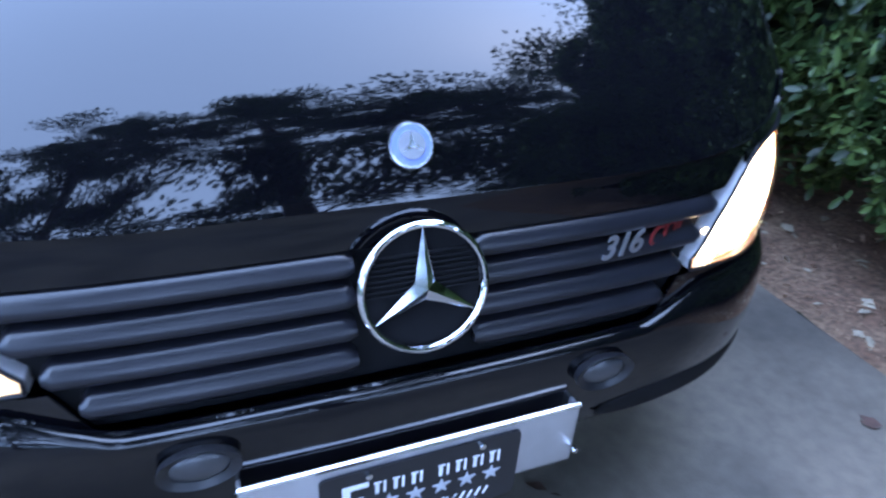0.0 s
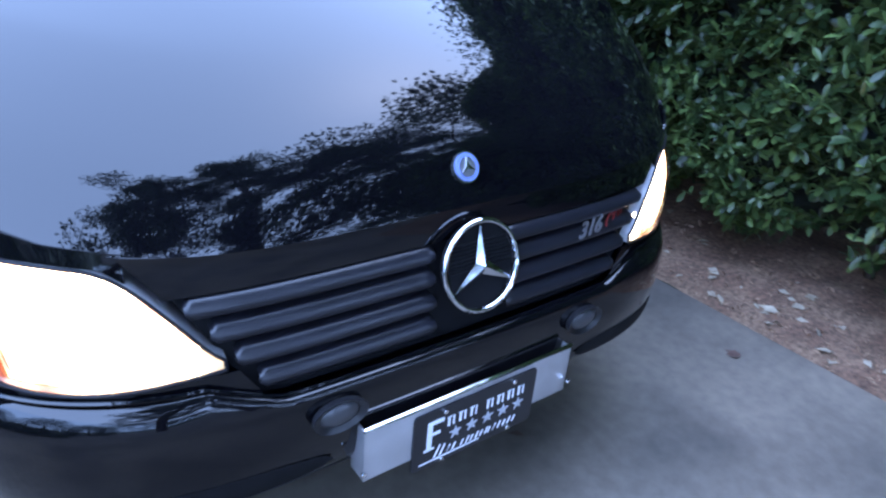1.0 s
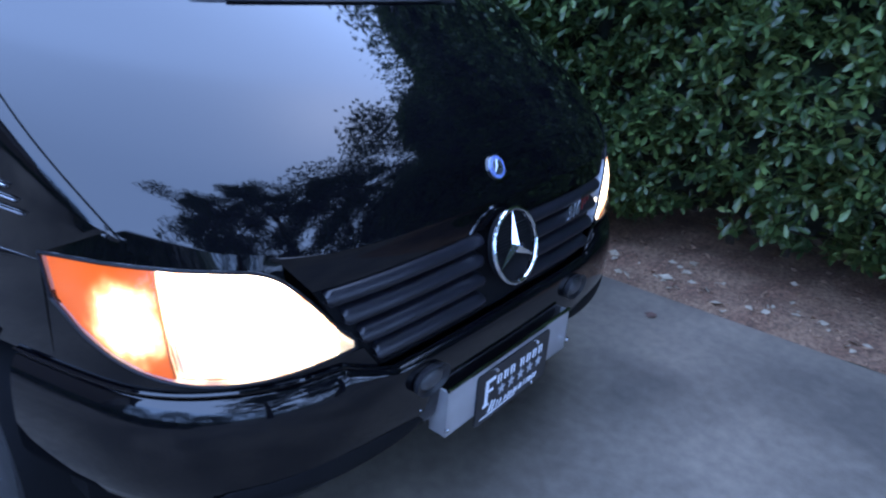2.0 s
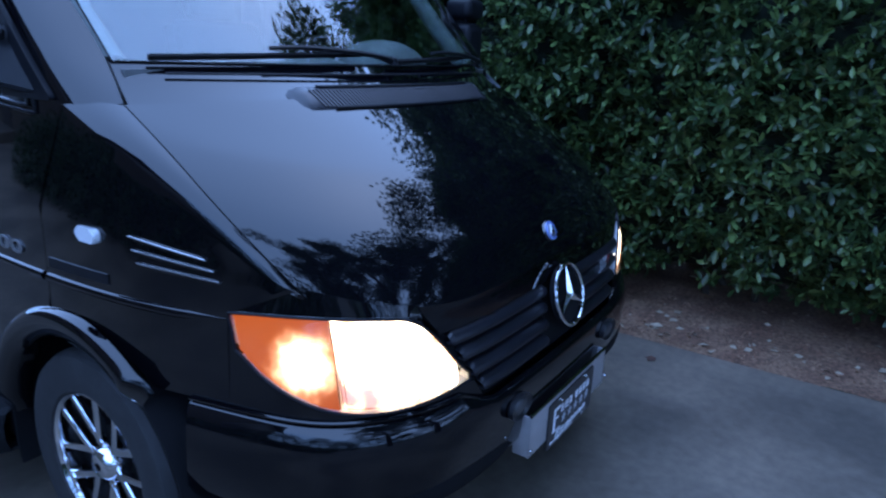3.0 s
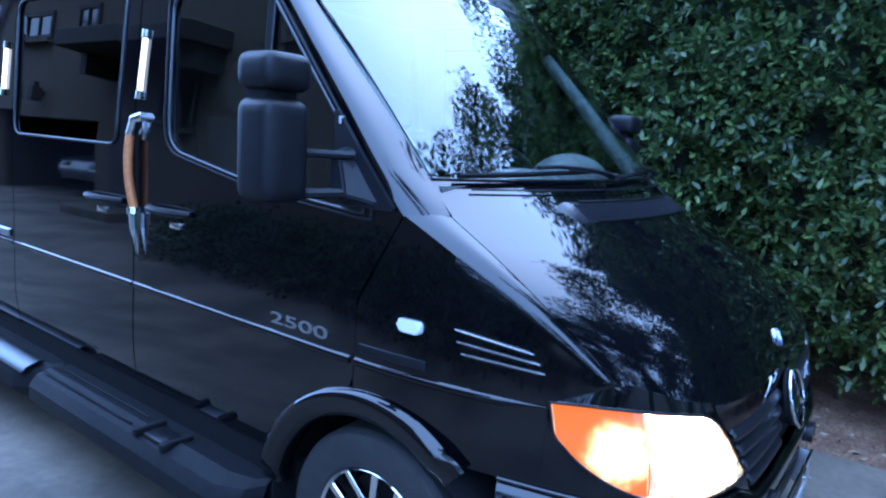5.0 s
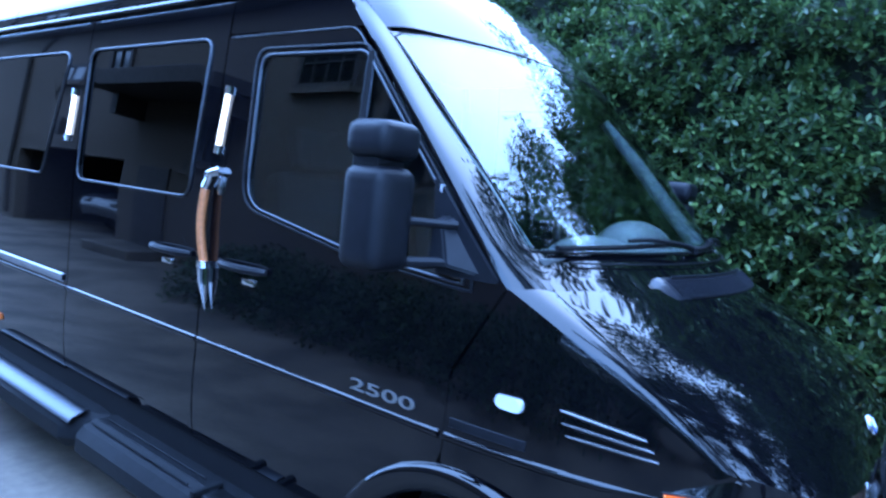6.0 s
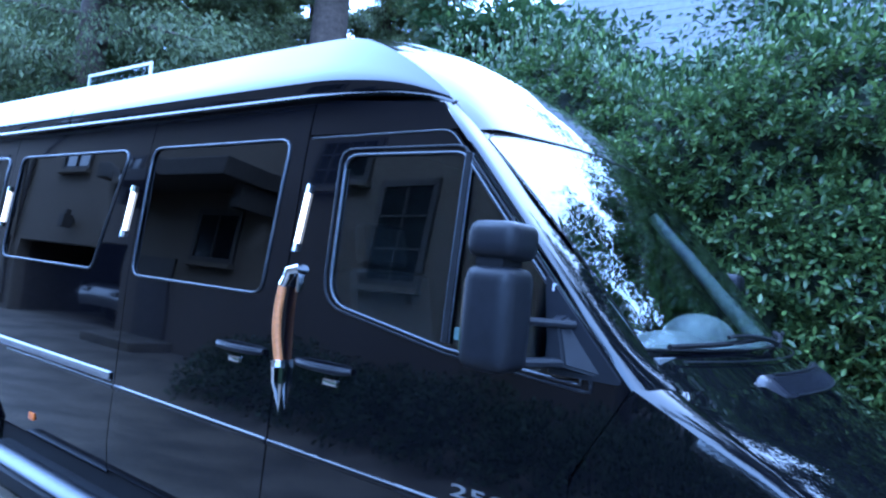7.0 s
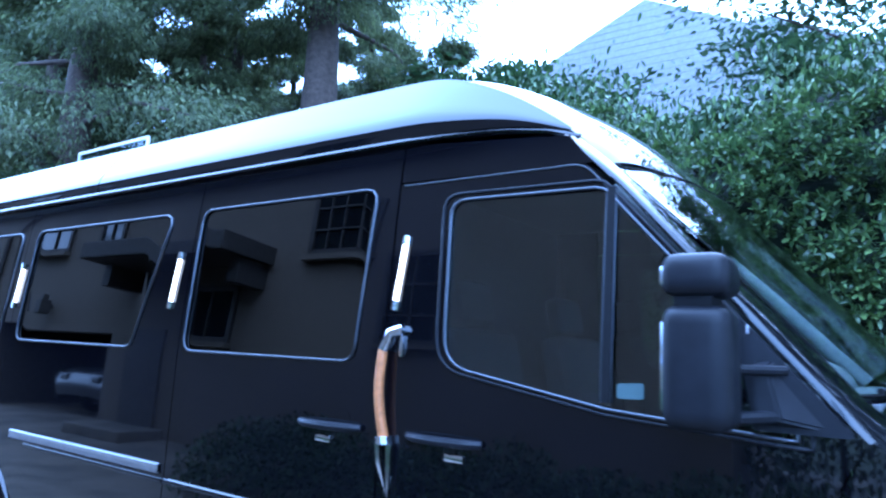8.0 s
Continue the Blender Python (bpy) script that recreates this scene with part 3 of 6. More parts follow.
for x, y, turn, size in ((5.9, 14.5, 2.2, 0.9), (3.4, 18.2, 3.1, 1.05), (4.8, 19.0, 4.0, 1.1), (7.4, 20.0, 5.0, 0.85), (7.6, 13.0, 0.4, 0.72), (5.4, 12.2, 1.7, 0.8), (9.2, 12.6, 2.9, 0.62), (8.4, 16.0, 4.4, 0.8), (3.9, 11.2, 5.6, 0.6), (8.5, 11.4, 2.1, 0.8), (8.9, 10.9, 0.8, 0.7), (2.4, 20.5, 2.7, 1.15), (5.2, 23.0, 3.9, 1.0), (7.6, 15.6, 1.2, 0.6)):
    copy_thing(far, pose(x, y, -0.08, 0, 0, math.degrees(turn)) @ Matrix.Scale(size, 4))
low = tree("shrub_tree", "leafy low tree at the edge of the wood", "tree", 4.6, 5.4, 4.3, 1.7, 0.08, TREE_LEAF, 0.12, 18, 150, 110, 0.09, 0.3)
tree("shrub_tree", "leafy tree behind the end of the hedge", "tree", 3.4, 6.4, 4.2, 1.7, 0.09, TREE_LEAF, 0.06, 18, 170, 120, 0.09, 0.3)
for x, y, turn, size in ((2.6, 9.0, 1.0, 0.9), (6.3, 6.3, 2.6, 1.5), (7.4, 6.2, 5.3, 1.5), (5.6, 6.6, 0.9, 1.4), (5.0, 4.7, 3.7, 1.2), (4.5, 3.1, 1.9, 1.03), (4.7, 1.9, 4.6, 1.17), (4.5, 0.6, 0.2, 1.1), (2.3, 10.6, 2.0, 1.0), (5.6, 12.0, 4.0, 1.2), (7.5, 12.5, 5.0, 1.1), (3.6, 13.5, 0.5, 1.3)):
    copy_thing(low, pose(x, y, -0.08, 0, 0, math.degrees(turn)) @ Matrix.Scale(size, 4))
# over the hedge and before the van, mirrored in its hood and windshield
tree("broad_tree", "tall tree whose crown hangs over the hedge", "tree", 6.5, 0.2, 7.5, 3.2, 0.22, TREE_LEAF, 0.42, 28, 360, 110, 0.11, 0.3)
tree("broad_tree", "dark broad tree beyond the end of the hedge", "tree", 4.3, -3.9, 11.7, 3.6, 0.26, TREE_LEAF, 0.12, 32, 640, 120, 0.12, 0.2)
tree("broad_tree", "dark broad tree on the street side", "tree", 0.6, -4.5, 16.0, 2.7, 0.2, TREE_LEAF, 0.06, 36, 560, 110, 0.12, 0.2)
tree("broad_tree", "smaller dark tree on the street side", "tree", -2.7, -4.9, 14.4, 2.6, 0.18, TREE_LEAF, 0.06, 34, 480, 110, 0.12, 0.2)
# added out of view: tall shrubs that darken what the flank mirrors
for x, y, k in ((-6.0, -1.4, 0), (-6.4, 1.2, 1), (-6.6, -4.2, 2)):
    bush = thing("garden_shrub", "added unseen tall shrub that darkens the reflections in the van's flank", "shrub", (x, y, -0.06), "shrubs beside the house")
    d = rng.normal(0, 1, (7000, 3))
    d /= np.linalg.norm(d, axis=1)[:, None]
    d[:, 2] = np.abs(d[:, 2])
    part("foliage", leaves("foliage", d * (1.2, 1.5, 3.6 - 0.3 * k) * rng.uniform(0.55, 1.05, (7000, 1)), d, 0.11, TREE_LEAF, 0.1), None, bush)
    part("stem", tube([(0, 0, -0.02), (0.05, 0.03, 1.0), (0, 0.05, 2.2)], [0.08, 0.05, 0.02], 6), TWIG, bush, smooth=True)
# filler row added out of view to block bright horizon from the hood's reflections
for k, x in enumerate((-11.5, -8.6, -5.8, -2.4, 0.6, 3.4, 6.4, 9.4)):
    bush = thing("street_shrub", "added unseen tall shrub that closes the low sky on the street side", "shrub", (x, -11.0 + 0.8 * math.sin(k * 2.1), -0.06), "shrubs along the street")
    d = rng.normal(0, 1, (5200, 3))
    d /= np.linalg.norm(d, axis=1)[:, None]
    d[:, 2] = np.abs(d[:, 2])
    hgt = 4.3 + 0.9 * math.sin(k * 1.7)
    part("foliage", leaves("foliage", d * (1.9, 1.2, hgt) * rng.uniform(0.55, 1.05, (5200, 1)), d, 0.13, TREE_LEAF, 0.1), None, bush)
    part("stem", tube([(0, 0, -0.02), (0.05, 0.03, 0.8), (0, 0.05, 1.6)], [0.08, 0.05, 0.02], 6), TWIG, bush, smooth=True)


# ---- houses ----
def house_window(house, inv, x, y0, y1, z0, z1, cols, rows, face=1):
    """A window in a wall along y whose outer side looks to +x (face 1) or -x (-1)."""
    w = part("window", box(min(x, x + face * 0.02), max(x, x + face * 0.02), y0, y1, z0, z1), DARK_GLASS, house, "dark window")
    w.matrix_parent_inverse = inv
    bars = [(y0 - 0.05, y0 + 0.03, z0 - 0.05, z1 + 0.05), (y1 - 0.03, y1 + 0.05, z0 - 0.05, z1 + 0.05), (y0, y1, z1 - 0.03, z1 + 0.05), (y0, y1, z0 - 0.05, z0 + 0.03)]
    bars += [(y0 + (y1 - y0) * k / cols - 0.012, y0 + (y1 - y0) * k / cols + 0.012, z0, z1) for k in range(1, cols)]
    bars += [(y0, y1, z0 + (z1 - z0) * k / rows - 0.012, z0 + (z1 - z0) * k / rows + 0.012) for k in range(1, rows)]
    for a, b, c, d in bars:
        part("window_frame" if bars.index((a, b, c, d)) < 4 else "glazing_bar", box(min(x, x + face * 0.05), max(x, x + face * 0.05), a, b, c, d), WOOD_TRIM, w)
    part("window_sill", box(min(x, x + face * 0.12), max(x, x + face * 0.12), y0 - 0.08, y1 + 0.08, z0 - 0.12, z0 - 0.05), STUCCO, w)
    return w


villa = thing("stucco_house", "two-storey beige stucco house with an open garage", "house", (-8, 12, 0))
V_INV = Matrix.Translation((8, -12, 0))


def villa_part(name, bm, mat, label=""):
    ob = part(name, bm, mat, villa, label)
    ob.matrix_parent_inverse = V_INV
    return ob


WX = -5.2
villa_part("wall", joined(box(WX - 0.25, WX, 2.6, 12.1, -0.1, 5.4), box(WX - 0.25, WX, 12.1, 16.6, 2.02, 5.4), box(WX - 0.25, WX, 16.6, 27, -0.1, 5.4),
                          box(-11, WX - 0.25, 2.6, 2.85, -0.1, 5.4), box(-11, WX - 0.25, 26.75, 27, -0.1, 5.4), box(-11.25, -11, 2.6, 27, -0.1, 5.4)), STUCCO, "beige stucco wall")
villa_part("upper_floor", box(-11, WX - 0.25, 2.85, 26.75, 2.6, 2.8), WOOD_TRIM)
villa_part("garage_lining", joined(box(-11, WX - 0.25, 11.9, 12.1, 0, 2.6), box(-11, WX - 0.25, 16.6, 16.8, 0, 2.6), box(-11, -10.8, 12.1, 16.6, 0, 2.6)), WOOD_TRIM, "dark garage lining")
roof_bm = bmesh.new()
vs = [roof_bm.verts.new(p) for p in [(-11.8, 2.0, 5.4), (WX + 0.5, 2.0, 5.4), (WX + 0.5, 27.6, 5.4), (-11.8, 27.6, 5.4)]]
r0, r1 = roof_bm.verts.new((-8.2, 5.5, 7.2)), roof_bm.verts.new((-8.2, 24, 7.2))
for face in ((vs[0], vs[1], r0), (vs[1], vs[2], r1, r0), (vs[2], vs[3], r1), (vs[3], vs[0], r0, r1), tuple(vs[::-1])):
    roof_bm.faces.new(face)
villa_part("roof", roof_bm, SHINGLE, "grey shingle hip roof")
villa_part("balcony", joined(box(WX, WX + 0.9, 8.5, 12.0, 3.04, 3.3, 0.02), box(WX, WX + 0.5, 8.6, 8.8, 2.7, 3.05), box(WX, WX + 0.5, 11.7, 11.9, 2.7, 3.05)), WOOD_TRIM, "dark overhang above the house door")
villa_part("house_door", box(WX - 0.02, WX + 0.04, 10.55, 11.5, 0.15, 1.95, 0.01), WOOD_TRIM, "dark house door")
villa_part("door_step", box(WX, WX + 0.7, 10.3, 11.8, 0, 0.15, 0.02), CONCRETE)
villa_part("downspout", tube([(WX + 0.05, 16.9, 0.1), (WX + 0.05, 16.9, 5.3)], 0.045, 8), WOOD_TRIM, "dark downspout")
for y0, y1, z0, z1, c, r in ((6.75, 7.8, 3.2, 4.1, 4, 3), (9.15, 10.15, 2.0, 2.72, 2, 1), (5.6, 6.4, 1.9, 3.1, 2, 3), (14.3, 15.4, 3.55, 3.98, 2, 1), (12.5, 13.2, 3.6, 4.0, 2, 1), (19.0, 20.2, 3.4, 4.4, 2, 2)):
    house_window(villa, V_INV, WX, y0, y1, z0, z1, c, r)
lantern = villa_part("wall_lantern", joined(box(WX, WX + 0.1, 14.36, 14.44, 2.42, 2.5), box(WX + 0.06, WX + 0.24, 14.3, 14.5, 2.3, 2.56, 0.02), box(WX + 0.1, WX + 0.2, 14.35, 14.45, 2.56, 2.66, 0.02)), WOOD_TRIM, "dark iron wall lantern")

# low shrubs along the foot of the house wall
for y0 in (-0.6, 0.2, 1.0, 1.8, 2.6, 3.4, 4.2, 5.0, 5.8, 6.6, 7.3):
    bush = thing("low_shrub", "low dark clipped shrub at the house wall", "shrub", (WX + 0.9, y0, 0), "shrubs along the house wall")
    d = rng.normal(0, 1, (3000, 3))
    d /= np.linalg.norm(d, axis=1)[:, None]
    d[:, 2] = np.abs(d[:, 2])
    part("foliage", leaves("foliage", d * (0.82, 0.62, 0.66 + 0.06 * math.sin(y0 * 5)) * rng.uniform(0.6, 1.05, (3000, 1)), d, 0.06, TREE_LEAF, 0.1), None, bush)
    part("stem", tube([(0, 0, -0.02), (0.02, 0.03, 0.3), (0, 0.05, 0.55)], [0.03, 0.02, 0.01], 6), TWIG, bush, smooth=True)

# small dark car standing in the garage, its nose to the driveway
car = thing("parked_car", "small dark car standing in the open dark garage", "car", (-7.75, 13.7, 0))
car.rotation_euler = (0, 0, radians(180))
prof = [(-2.06, 0.38), (-2.10, 0.60), (-2.04, 0.78), (-1.30, 0.94), (-1.12, 0.98), (-0.55, 1.36), (-0.2, 1.43), (0.7, 1.42), (1.45, 1.08), (1.95, 1.0), (2.05, 0.85), (2.08, 0.4)]
section = np.array([[(x, 0.82 * w * (1 - 0.16 * max(0.0, z - 0.95) / 0.47), z if abs(w) < 0.9 else z - 0.03) for w in (-1, -0.92, -0.5, 0, 0.5, 0.92, 1)] for x, z in prof])
part("body", sheet(loft(section, 48, 25), 0.03), CAR_PAINT, car, "glossy dark body shell", smooth=True)
for y in (-0.81, 0.81):
    part("side_panel", box(-2.04, 2.04, min(y, y * 1.04), max(y, y * 1.04), 0.25, 0.93, 0.015), CAR_PAINT, car)
    part("side_glass", moved(prism([(-1.0, 0.96), (-0.5, 1.32), (0.65, 1.36), (1.35, 1.0)], 0.012), Matrix.Translation((0, y * 0.96, 0))), DARK_GLASS, car)
    part("headlamp", box(-2.11, -1.98, y * 0.68 - 0.13, y * 0.68 + 0.13, 0.64, 0.76, 0.03), DULL_LENS, car, "clear unlit headlamp")
for x in (-1.3, 1.3):
    for y in (-0.78, 0.78):
        part("car_wheel", moved(spun([(-0.09, 0.16), (0.09, 0.16), (0.1, 0.28), (0.06, 0.31), (-0.06, 0.31), (-0.1, 0.28)], 24), Matrix.Translation((x, y, 0.31)) @ Matrix.Rotation(radians(90), 4, "Z")), RUBBER, car, smooth=True)

# clear backboard on a pole at the driveway's edge
hoop = thing("backboard_stand", "clear basketball backboard with a pale frame on a pole", "backboard", (1.44, 8.95, 0))
H_INV = Matrix.Translation((-1.44, -8.95, 0))
for name, bm, mat, words in (("board", box(1.33, 1.342, 8.22, 9.68, 2.72, 3.56), SMOKED, "clear acrylic board"),
                             ("frame_rail", box(1.325, 1.35, 8.2, 9.7, 3.55, 3.585, 0.004), WHITE_PAINT, "pale metal frame"),
                             ("frame_rail", box(1.325, 1.35, 8.2, 9.7, 2.70, 2.735, 0.004), WHITE_PAINT, ""),
                             ("frame_post", box(1.325, 1.35, 8.2, 8.235, 2.735, 3.55, 0.004), WHITE_PAINT, ""),
                             ("frame_post", box(1.325, 1.35, 9.665, 9.7, 2.735, 3.55, 0.004), WHITE_PAINT, ""),
                             ("pole", tube([(1.5, 8.95, -0.02), (1.5, 8.95, 2.6), (1.36, 8.95, 2.78)], 0.05, 12), TRIM, "dark steel pole")):
    ob = part(name, bm, mat, hoop, words, smooth=name == "pole")
    ob.matrix_parent_inverse = H_INV

cottage = thing("shingle_roof_house", "neighbouring house with a grey shingle roof behind the hedge", "house", (13, 5, 0))
C_INV = Matrix.Translation((-13, -5, 0))
cw_ob = part("wall", box(10.2, 17.0, -6, 13.4, -0.1, 4.6), STUCCO, cottage, "pale wall")
cw_ob.matrix_parent_inverse = C_INV


def gable(y_mid, half_w, eave_z, top_z, x0, x1, right_w, name="roof"):
    bm = bmesh.new()
    a = [bm.verts.new(p) for p in ((x0, y_mid - right_w, eave_z), (x0, y_mid + half_w, eave_z), (x1, y_mid + half_w, eave_z), (x1, y_mid - right_w, eave_z))]
    t0, t1 = bm.verts.new((x0 + 1.6, y_mid, top_z)), bm.verts.new((x1, y_mid, top_z))
    for face in ((a[0], t0, t1, a[3]), (a[1], a[2], t1, t0), (a[0], a[1], t0), (a[2], a[3], t1), tuple(a[::-1])):
        bm.faces.new(face)
    ob = part(name, bm, SHINGLE, cottage, "grey shingle roof")
    ob.matrix_parent_inverse = C_INV
    return ob


main_roof = gable(5.80, 8.4, 4.5, 9.32, 9.6, 18, 8.0)
low_roof = gable(3.4, 4.6, 4.5, 8.22, 9.4, 17, 6.0)
for roof_ob, y_mid, half_w, ez, tz, x0, right_w in ((main_roof, 5.80, 8.4, 4.5, 9.32, 9.6, 8.0), (low_roof, 3.4, 4.6, 4.5, 8.22, 9.4, 6.0)):
    for k in range(1, 26):
        q = k / 26
        z = ez + (tz - ez) * q
        course = box(x0 + 1.6 * q - 0.006, x0 + 1.6 * q + 0.02, y_mid - right_w * (1 - q), y_mid + half_w * (1 - q), z - 0.003, z + 0.003)
        part("shingle_course", course, SHINGLE, roof_ob)

# fallen leaves on the bed and the concrete
def fallen(x, y, z, size, mat, label, turn):
    me = leaves("fallen_leaf", np.zeros((1, 3)), np.array([[1.0, 0, 0.02]]), size, mat, 0.0, 0.03)
    lf = new("fallen_leaf", me)
    lf.matrix_basis = Matrix.Translation((x, y, z + 0.006)) @ Matrix.Rotation(turn, 4, "Z")
    return tagged(lf, label, "leaf", "fallen leaves")


for k in range(150):
    x, y = 1.62 + abs(rng.normal(0, 0.24)), rng.uniform(-1.2, 3.2)
    fallen(x, y, bed_z(x, y), rng.uniform(0.03, 0.075), DRY_LEAF, "pale dry fallen leaf on the mulch", rng.uniform(0, 6))
for x, y, s in ((0.395, 0.866, 0.065), (1.362, 0.76, 0.055), (0.42, 0.84, 0.045), (1.34, 0.77, 0.04)):
    fallen(x, y, 0.004, s, BROWN_LEAF, "dark brown curled leaf on the concrete", rng.uniform(0, 6))
chips_at = np.stack([1.6 + np.abs(rng.normal(0, 0.35, 2600)), rng.uniform(-2, 4, 2600), np.zeros(2600)], 1)
chips_at[:, 2] = [bed_z(a, b) + 0.006 for a, b, _ in chips_at]
chips = new("mulch_chips", leaves("mulch_chips", chips_at, rng.normal(0, 1, (2600, 3)) * (1, 1, 0.1), 0.03, CHIP, 0, 0.2, np.array([(0, 0, 0), (0.5, 0.16, 0.1), (1, 0, 0.0), (0.5, -0.16, 0.1)]), np.array([(0, 3, 1), (1, 3, 2)])))
tagged(chips, "brown bark chips scattered over the bed", "mulch", kind="stuff")


# ---- the van: nose towards -y, its right flank at x = -0.95 ----
van = thing("van", "glossy black passenger van with lit headlights parked on concrete", "van", (0, 3.6, 0))
VAN_INV = Matrix.Translation((0, -3.6, 0))


def vpart(name, bm, mat, parent=None, label="", smooth=True, angle=35):
    """A part of the van, drawn in world places."""
    holder = parent or van
    ob = part(name, bm, mat, holder, label, smooth, angle)
    ob.matrix_parent_inverse = VAN_INV if holder is van else Matrix()
    return ob


# plan of the nose, x against depth behind its middle
PLAN = spline([(0, 0), (0.25, 0.002), (0.45, 0.012), (0.56, 0.03), (0.64, 0.056), (0.71, 0.096), (0.77, 0.148), (0.812, 0.205), (0.843, 0.28),
               (0.866, 0.36), (0.886, 0.44), (0.907, 0.53), (0.926, 0.63), (0.94, 0.75), (0.948, 0.87), (0.952, 1.0)], 600)
PT = np.gradient(PLAN, axis=0)
PT /= np.linalg.norm(PT, axis=1)[:, None]
NOSE_Y = curve([0.30, 0.40, 0.60, 0.68, 0.755, 0.80, 0.86], [0.74, 0.725, 0.712, 0.720, 0.732, 0.738, 0.752])
INSET = curve([0.30, 0.42, 0.55, 0.845, 1.0, 1.15, 1.36, 1.6, 1.95, 2.05, 2.11], [0.05, 0.02, 0.0, 0.0, 0.002, 0.004, 0.008, 0.022, 0.051, 0.064, 0.074])


def nose(x, z, out=0.0):
    """The skin of the nose at the half width x (>= 0) and height z."""
    tx, ty = np.interp(x, PLAN[:, 0], PT[:, 0]), np.interp(x, PLAN[:, 0], PT[:, 1])
    y = NOSE_Y(z) + np.interp(x, PLAN[:, 0], PLAN[:, 1])
    return np.stack(np.broadcast_arrays(x + out * ty, y - out * tx, z), -1)


def along(x0, x1, n):
    """n half widths from x0 to x1, evenly spaced along the plan of the nose."""
    i0, i1 = np.interp([x0, x1], PLAN[:, 0], np.arange(600))
    return np.interp(np.linspace(i0, i1, n), np.arange(600), PLAN[:, 0])


def flank_x(y, z):
    return np.interp(np.asarray(y) - 0.745, PLAN[:, 1], PLAN[:, 0]) + 0.001 - INSET(z)


def flank(y, z, out=0.0, sd=-1):
    """The skin of a flank."""
    y, z = np.asarray(y, float), np.asarray(z, float)
    return np.stack(np.broadcast_arrays(sd * (flank_x(y, z) + out), y, z), -1)


def signed(P, sd):
    """A grid drawn for x > 0, on the side sd."""
    P = np.array(P, float)
    P[..., 0] *= sd
    return P


def flank_ring(outer, inner, k, sd, out=0.0, thick=0.02):
    """The part of a flank between two outlines in (y, z)."""
    inner = np.asarray(inner, float)
    c = inner.mean(0)
    a = np.sort(np.r_[np.linspace(-math.pi, math.pi, 140, endpoint=False), np.arctan2(*(np.asarray(outer, float) - c).T[::-1])])

    def along(poly):
        pts = resampled(poly, 4000)
        b = np.arctan2(pts[:, 1] - c[1], pts[:, 0] - c[0])
        return np.stack([pts[np.argmin(np.abs((b - w + math.pi) % math.tau - math.pi))] for w in a])

    o = along(outer)
    i = along(inner) if len(inner) > 1 else np.repeat(inner, len(a), 0)
    w = np.linspace(0, 1, k)[:, None, None]
    yz = o + w * (i - o)
    bm = ring_sheet(flank(yz[..., 0], yz[..., 1], out, sd), thick, flip=sd > 0)
    bmesh.ops.remove_doubles(bm, verts=bm.verts, dist=0.0004)
    return bm


def flank_pane(outline, sd, out=-0.004, thick=0.005):
    outline = resampled(outline, 90)
    bm = bmesh.new()
    near = [bm.verts.new(p) for p in flank(outline[:, 0], outline[:, 1], out, sd)]
    far = [bm.verts.new(p) for p in flank(outline[:, 0], outline[:, 1], out - thick, sd)]
    faces = [bm.faces.new(near), bm.faces.new(far[::-1])]
    for i in range(len(near)):
        j = (i + 1) % len(near)
        bm.faces.new((near[j], near[i], far[i], far[j]))
    bmesh.ops.triangulate(bm, faces=faces)
    bmesh.ops.recalc_face_normals(bm, faces=bm.faces)
    return bm


def flank_tube(outline, sd, radius=0.007, out=0.003, closed=True):
    yz = resampled(outline, 110) if closed else np.asarray(outline, float)
    return tube(flank(yz[:, 0], yz[:, 1], out, sd), radius, 6, closed)


def flank_band(y0, y1, profile, sd, n=40, slim=0.0):
    """A strip along a flank from y0 to y1 with a profile of (z, out)."""
    ys = np.linspace(y0, y1, n)
    full = np.clip((ys - y0) / slim, 0.12, 1) if slim else np.ones(n)
    mid = profile[-2][0]
    P = np.stack([flank(ys, mid + (z - mid) * full, o * full, sd) for z, o in profile])
    return sheet(P, 0.004, flip=sd > 0)


# hood: rows from its rear edge to its lip, the middle line (y, z) against the seam (x, y, z) beside the fender
SEAM = spline([(0.846, 1.436, 1.264), (0.848, 1.274, 1.171), (0.843, 1.110, 1.062), (0.800, 0.942, 0.922)], 44)
hk = spline([(1.245, 1.266, 2.0), (1.11, 1.188, 2.2), (0.96, 1.093, 2.6), (0.845, 1.000, 3.2), (0.782, 0.922, 4.2), (0.750, 0.862, 5.0)], 44)
f = np.linspace(-1, 1, 121)[None]
cy, cz, pw = [c[:, None] for c in hk.T]
ex, ey, ez = [c[:, None] for c in SEAM.T]
hood_grid = np.stack([f * ex, cy + (ey - cy) * np.abs(f) ** pw, cz + (ez - cz) * np.abs(f) ** np.maximum(pw, 2.6) + 0.010 * np.cos(f * math.pi / 2) * np.linspace(1, 0, 44)[:, None] ** 0.5], -1)
hood = vpart("hood", sheet(hood_grid, 0.02), PAINT, label="glossy black hood mirroring sky and trees")

# grille panel with four louvres on either side
gz = np.linspace(0.810, 0.598, 26)
half = np.interp(gz, [0.598, 0.68, 0.795, 0.858], [0.43, 0.484, 0.55, 0.612])
lz = np.linspace(0.860, 0.804, 8)
lip_half = np.interp(lz, [0.598, 0.68, 0.795, 0.858], [0.43, 0.484, 0.55, 0.612])
gx = np.linspace(-1, 1, 61)
gp = nose(np.abs(gx[None] * half[:, None]), np.broadcast_to(gz[:, None], (26, 61)), -0.022)
gp[..., 0] *= np.sign(gx)[None]
lx = np.abs(gx[None] * lip_half[:, None])
lip_top = 0.8625 + 0.059 * (lx / 0.798) ** 5
